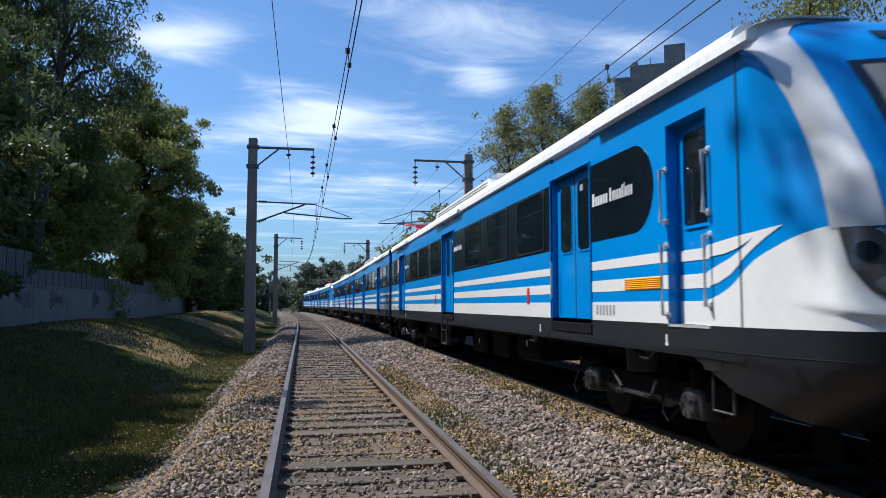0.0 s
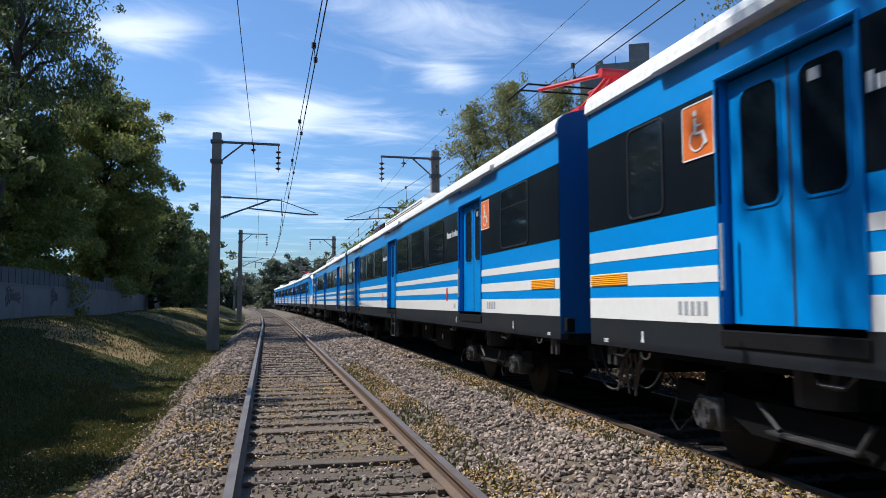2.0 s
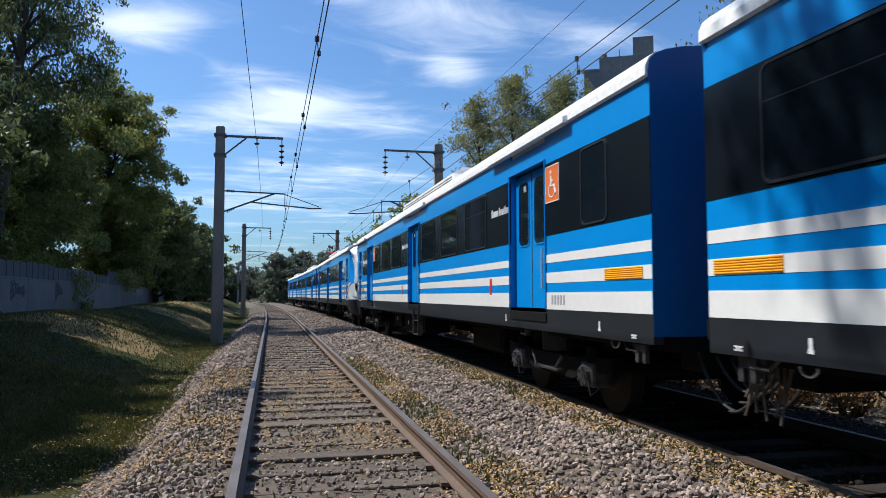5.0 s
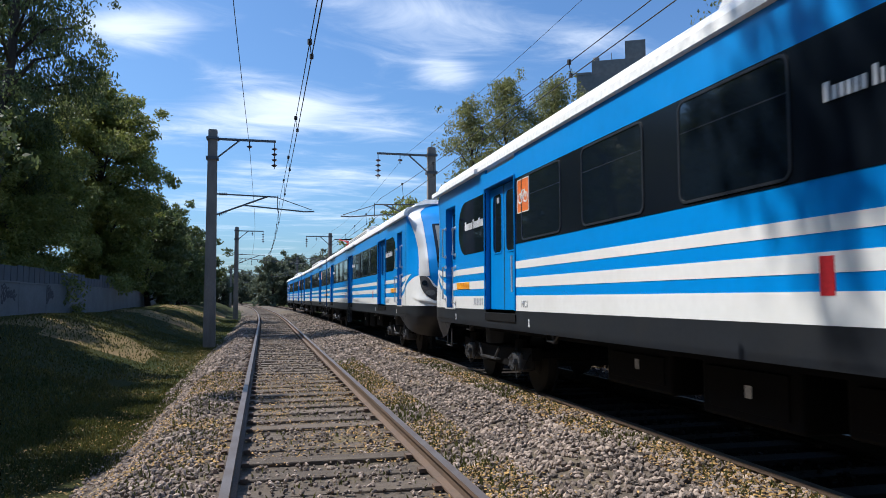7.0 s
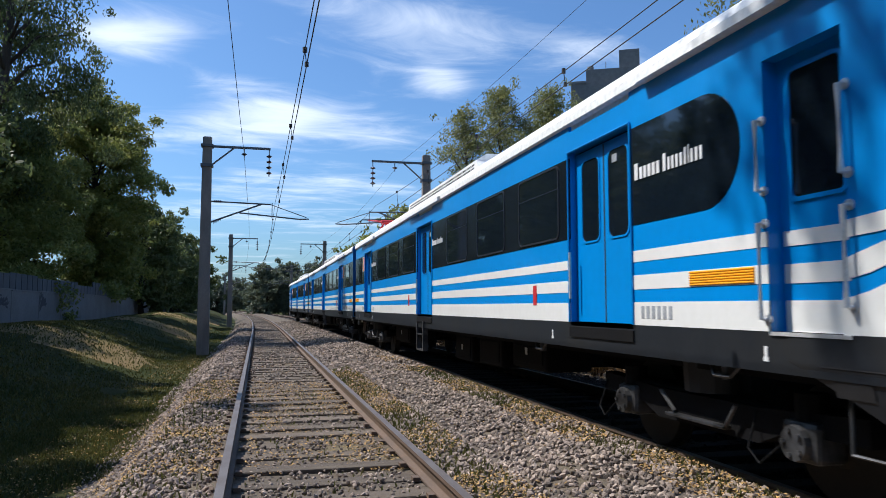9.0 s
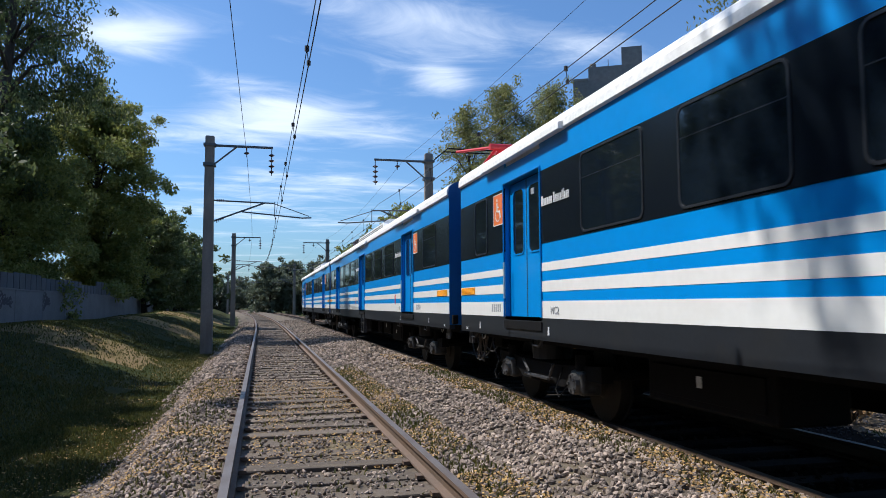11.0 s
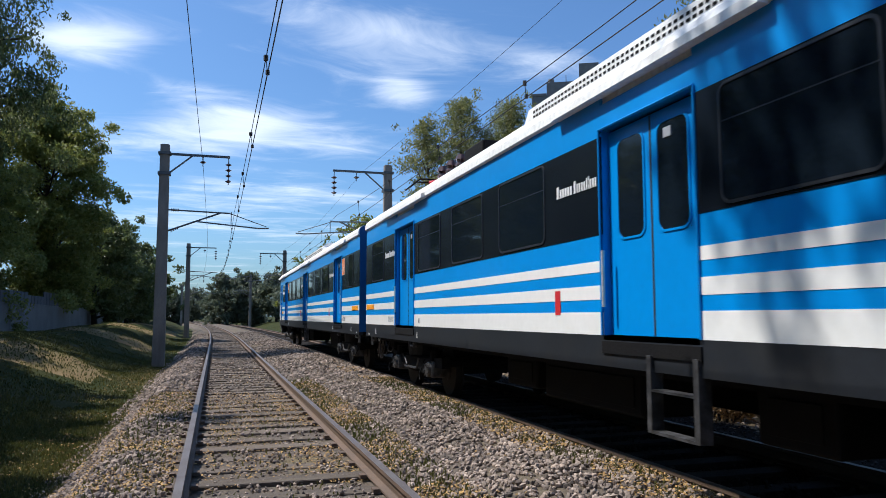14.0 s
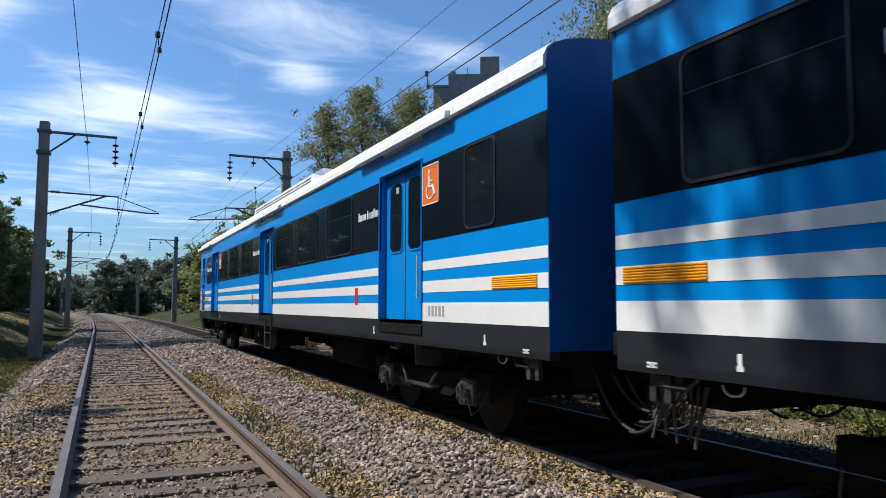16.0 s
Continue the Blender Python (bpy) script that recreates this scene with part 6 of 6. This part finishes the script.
def cab_car(label, shorter=0.0):
    """Driving car, its nose towards -y; shorter is what its coupled end lacks. The origin is 12.17 m behind the tip, on the rails."""
    rng = random.Random(8)
    car = thing("train_car", label, "train", group="cars of the train")
    h = LEN_CAB / 2
    tip = -h
    seam, rear = tip + 1.42, h - shorter
    d1, d2, d3 = tip + 5.1, tip + 13.07, tip + 21.04
    cab = tip + 2.22
    body_core(car, seam, rear)
    roof(car, seam, rear)
    front_edge = d1 - DOOR_W / 2
    car_sides(car, (d1, d2, d3), front_edge, rear, -1, (1.2, 0.6))
    for side in (-1, 1):
        # cab flank: panel ahead of the first door with the rounded dark panel, then the driver's door
        a, b = cab + CAB_DOOR / 2, front_edge
        part("side_panel", slab(side, a, b, FLOOR, GUTTER + 0.1, 0, 0.134), "blue", car)
        part("side_panel", slab(side, seam, cab - CAB_DOOR / 2, FLOOR, GUTTER + 0.1, 0, 0.134), "blue", car)
        for z0, z1 in STRIPES:
            part("stripe", slab(side, a, b - 0.005, z0, z1, 0.003, 0.01), "white", car, "white stripe")
        r = 0.445
        out = [(b, BAND_LO), (b, BAND_HI)] + [(a + 0.25 + r - r * math.sin(radians(q)), 2.545 + r * math.cos(radians(q))) for q in range(0, 181, 12)]
        part("oval_panel", side_outline(side, out, 0.004, 0.012), "glass", car, "black glazed panel with one rounded end")
        name_shapes(car, side, b - 0.1 if side < 0 else b - 1.16, 2.5, 0.15, 1.08)
        cab_door(car, side, cab)
        for d in (d2, d3):
            add_text(car, side, d, -1)
        wheelchair_sign(car, side, d3 + DOOR_W / 2 + 0.26)
        reflector(car, side, tip + 3.1)
        reflector(car, side, rear - 0.56 + shorter * 0.4)
        code_bars(side, b - 0.66, 1.26, car, 6)
        code_bars(side, d3 + DOOR_W / 2 + 0.2, 1.26, car, 5)
        lettering("MC2" if side < 0 else "MC1", 0.125, side, d3 - DOOR_W / 2 - 0.3 if side < 0 else d1 + DOOR_W / 2 + 0.25, 1.255, 0.006, "grey_letter", car, "small grey class letters")
        for y in ((d1 + 1.75, d2 + 1.6) if side < 0 else (d2 - 1.6, d3 - 1.65)):
            red_mark(car, side, y)
        step_ladder(car, side, d2 + 0.35)
        small_marks(car, side, (tip + 2.62, d1 + 1.2, d3 - 0.9, rear - 1.1))
    wheelchair_sign(car, 1, d1 + DOOR_W / 2 + 0.36, bike=True)
    door_hoods(car, (d2, d3))
    door_hoods(car, (cab + 0.4,))
    aircon(car, d2)
    part("roof_fairing", prism([(1.3, 3.4), (1.15, 3.72), (0.9, 3.84), (-0.9, 3.84), (-1.15, 3.72), (-1.3, 3.4)], tip + 1.9, tip + 3.4), "roof", car)
    nose(car, tip, -1)
    underframe(car, tip + 1.6, rear, rng, ((tip + 7.6, d2 - 0.8), (d3 - 4.3, d3 - 2.4)))
    bogie(car, tip + 3.84)
    bogie(car, h - 3.2)
    end_furniture(car, rear, 1)
    return car


def mid_car(label):
    rng = random.Random(9)
    car = thing("train_car", label, "train", group="cars of the train")
    h = LEN_MID / 2
    near = -h - 0.33
    doors = (-7.97, 0.0, 7.97)
    body_core(car, near, h)
    roof(car, near, h)
    car_sides(car, doors, near, h, 1, (1.27, 1.12), (1.62, 1.12))
    for side in (-1, 1):
        for d in doors:
            add_text(car, side, d, 1)
        wheelchair_sign(car, side, doors[0] - DOOR_W / 2 - 0.27)
        reflector(car, side, near + 0.54)
        reflector(car, side, h - 0.48)
        code_bars(side, doors[0] - DOOR_W / 2 - 0.75, 1.26, car, 5)
        code_bars(side, doors[2] + DOOR_W / 2 + 0.2, 1.26, car, 5)
        lettering("R1", 0.125, side, doors[0] + 1.08, 1.255, 0.006, "grey_letter", car, "small grey class letters")
        lettering("R1", 0.125, side, doors[2] - DOOR_W / 2 - 0.3, 1.255, 0.006, "grey_letter", car, "small grey class letters")
        red_mark(car, side, doors[0] + 1.6)
        red_mark(car, side, doors[1] + 1.6)
        step_ladder(car, side, -0.35)
        small_marks(car, side, (-10.22, doors[0] + 0.9, doors[2] - 0.9, h - 1.1))
    door_hoods(car, doors)
    aircon(car, 0.0)
    pantograph(car, -h + 1.6, 1, True)
    pantograph(car, h - 1.6, -1, False)
    roof_rails(car, 3.6, h - 0.3)
    part("roof_box", box((-0.9, 5.4, 3.6), (0.7, 6.3, 4.12), 0.03), "under", car, "black roof equipment box")
    for k in range(3):
        bm = bmesh.new()
        for j in range(6):
            add_tube(bm, (-0.75, 6.9 + 0.55 * k, 3.6 + 0.1 * j), (-0.75, 6.9 + 0.55 * k, 3.7 + 0.1 * j), 0.12, 0.07, 10)
        part("insulator", bm, "insulator", car, "brown ribbed insulator")
    underframe(car, near, h, rng, ((doors[0] + 2.9, -0.7), (0.8, doors[2] - 3.9)))
    bogie(car, -h + 3.2)
    bogie(car, h - 3.2)
    end_furniture(car, near, -1)
    end_furniture(car, h, 1)
    return car


lead_proto = cab_car("blue and white leading driving car with silver nose on the rails", 0.3)
tail_proto = cab_car("blue and white driving car with silver nose, coupled at the tail")
mid_proto = mid_car("blue and white middle car with red pantograph on the rails")
CARS = []       # thing, distance of its middle behind the foremost nose, turn
for base in (0.0, 74.3):
    for u, proto, turn in ((LEN_CAB / 2, lead_proto, 0), (25.2 + LEN_MID / 2, mid_proto, 0), (49.2 + LEN_CAB / 2, tail_proto, 180)):
        CARS.append((proto if base == 0.0 else copy_thing(proto, pose(0, 0, 0)), base + u, turn))

# place of the foremost nose along the line, by time
NOSE = [(0.0, 3.7), (0.5, -1.75), (1.0, -6.97), (1.5, -12.0), (2.0, -16.85), (2.5, -21.6), (3.0, -26.2), (3.5, -30.67), (4.0, -35.0), (4.2, -36.71),
        (5.2, -44.8), (6.3, -53.15), (6.5, -54.65), (7.0, -58.3), (7.5, -61.95), (8.0, -65.55), (8.2, -67.0), (9.3, -74.7), (10.5, -82.9), (11.0, -86.25),
        (11.5, -89.6), (12.0, -92.9), (12.5, -96.15), (13.0, -99.4), (13.5, -102.65), (14.0, -105.88), (14.5, -109.07), (15.0, -112.25), (15.5, -115.37), (16.0, -118.43)]


def motions():
    for ob, u, turn in CARS:
        rows = []
        for t, y0 in NOSE:
            y = u + y0
            head = math.degrees(math.atan2(bend(y - 8) - bend(y + 8), 16))
            rows.append((t, pose(TRACK_2 + (bend(y - 8) + bend(y + 8)) / 2, y, 0, 0, 0, turn + head)))
        walk(ob, rows)


motions()
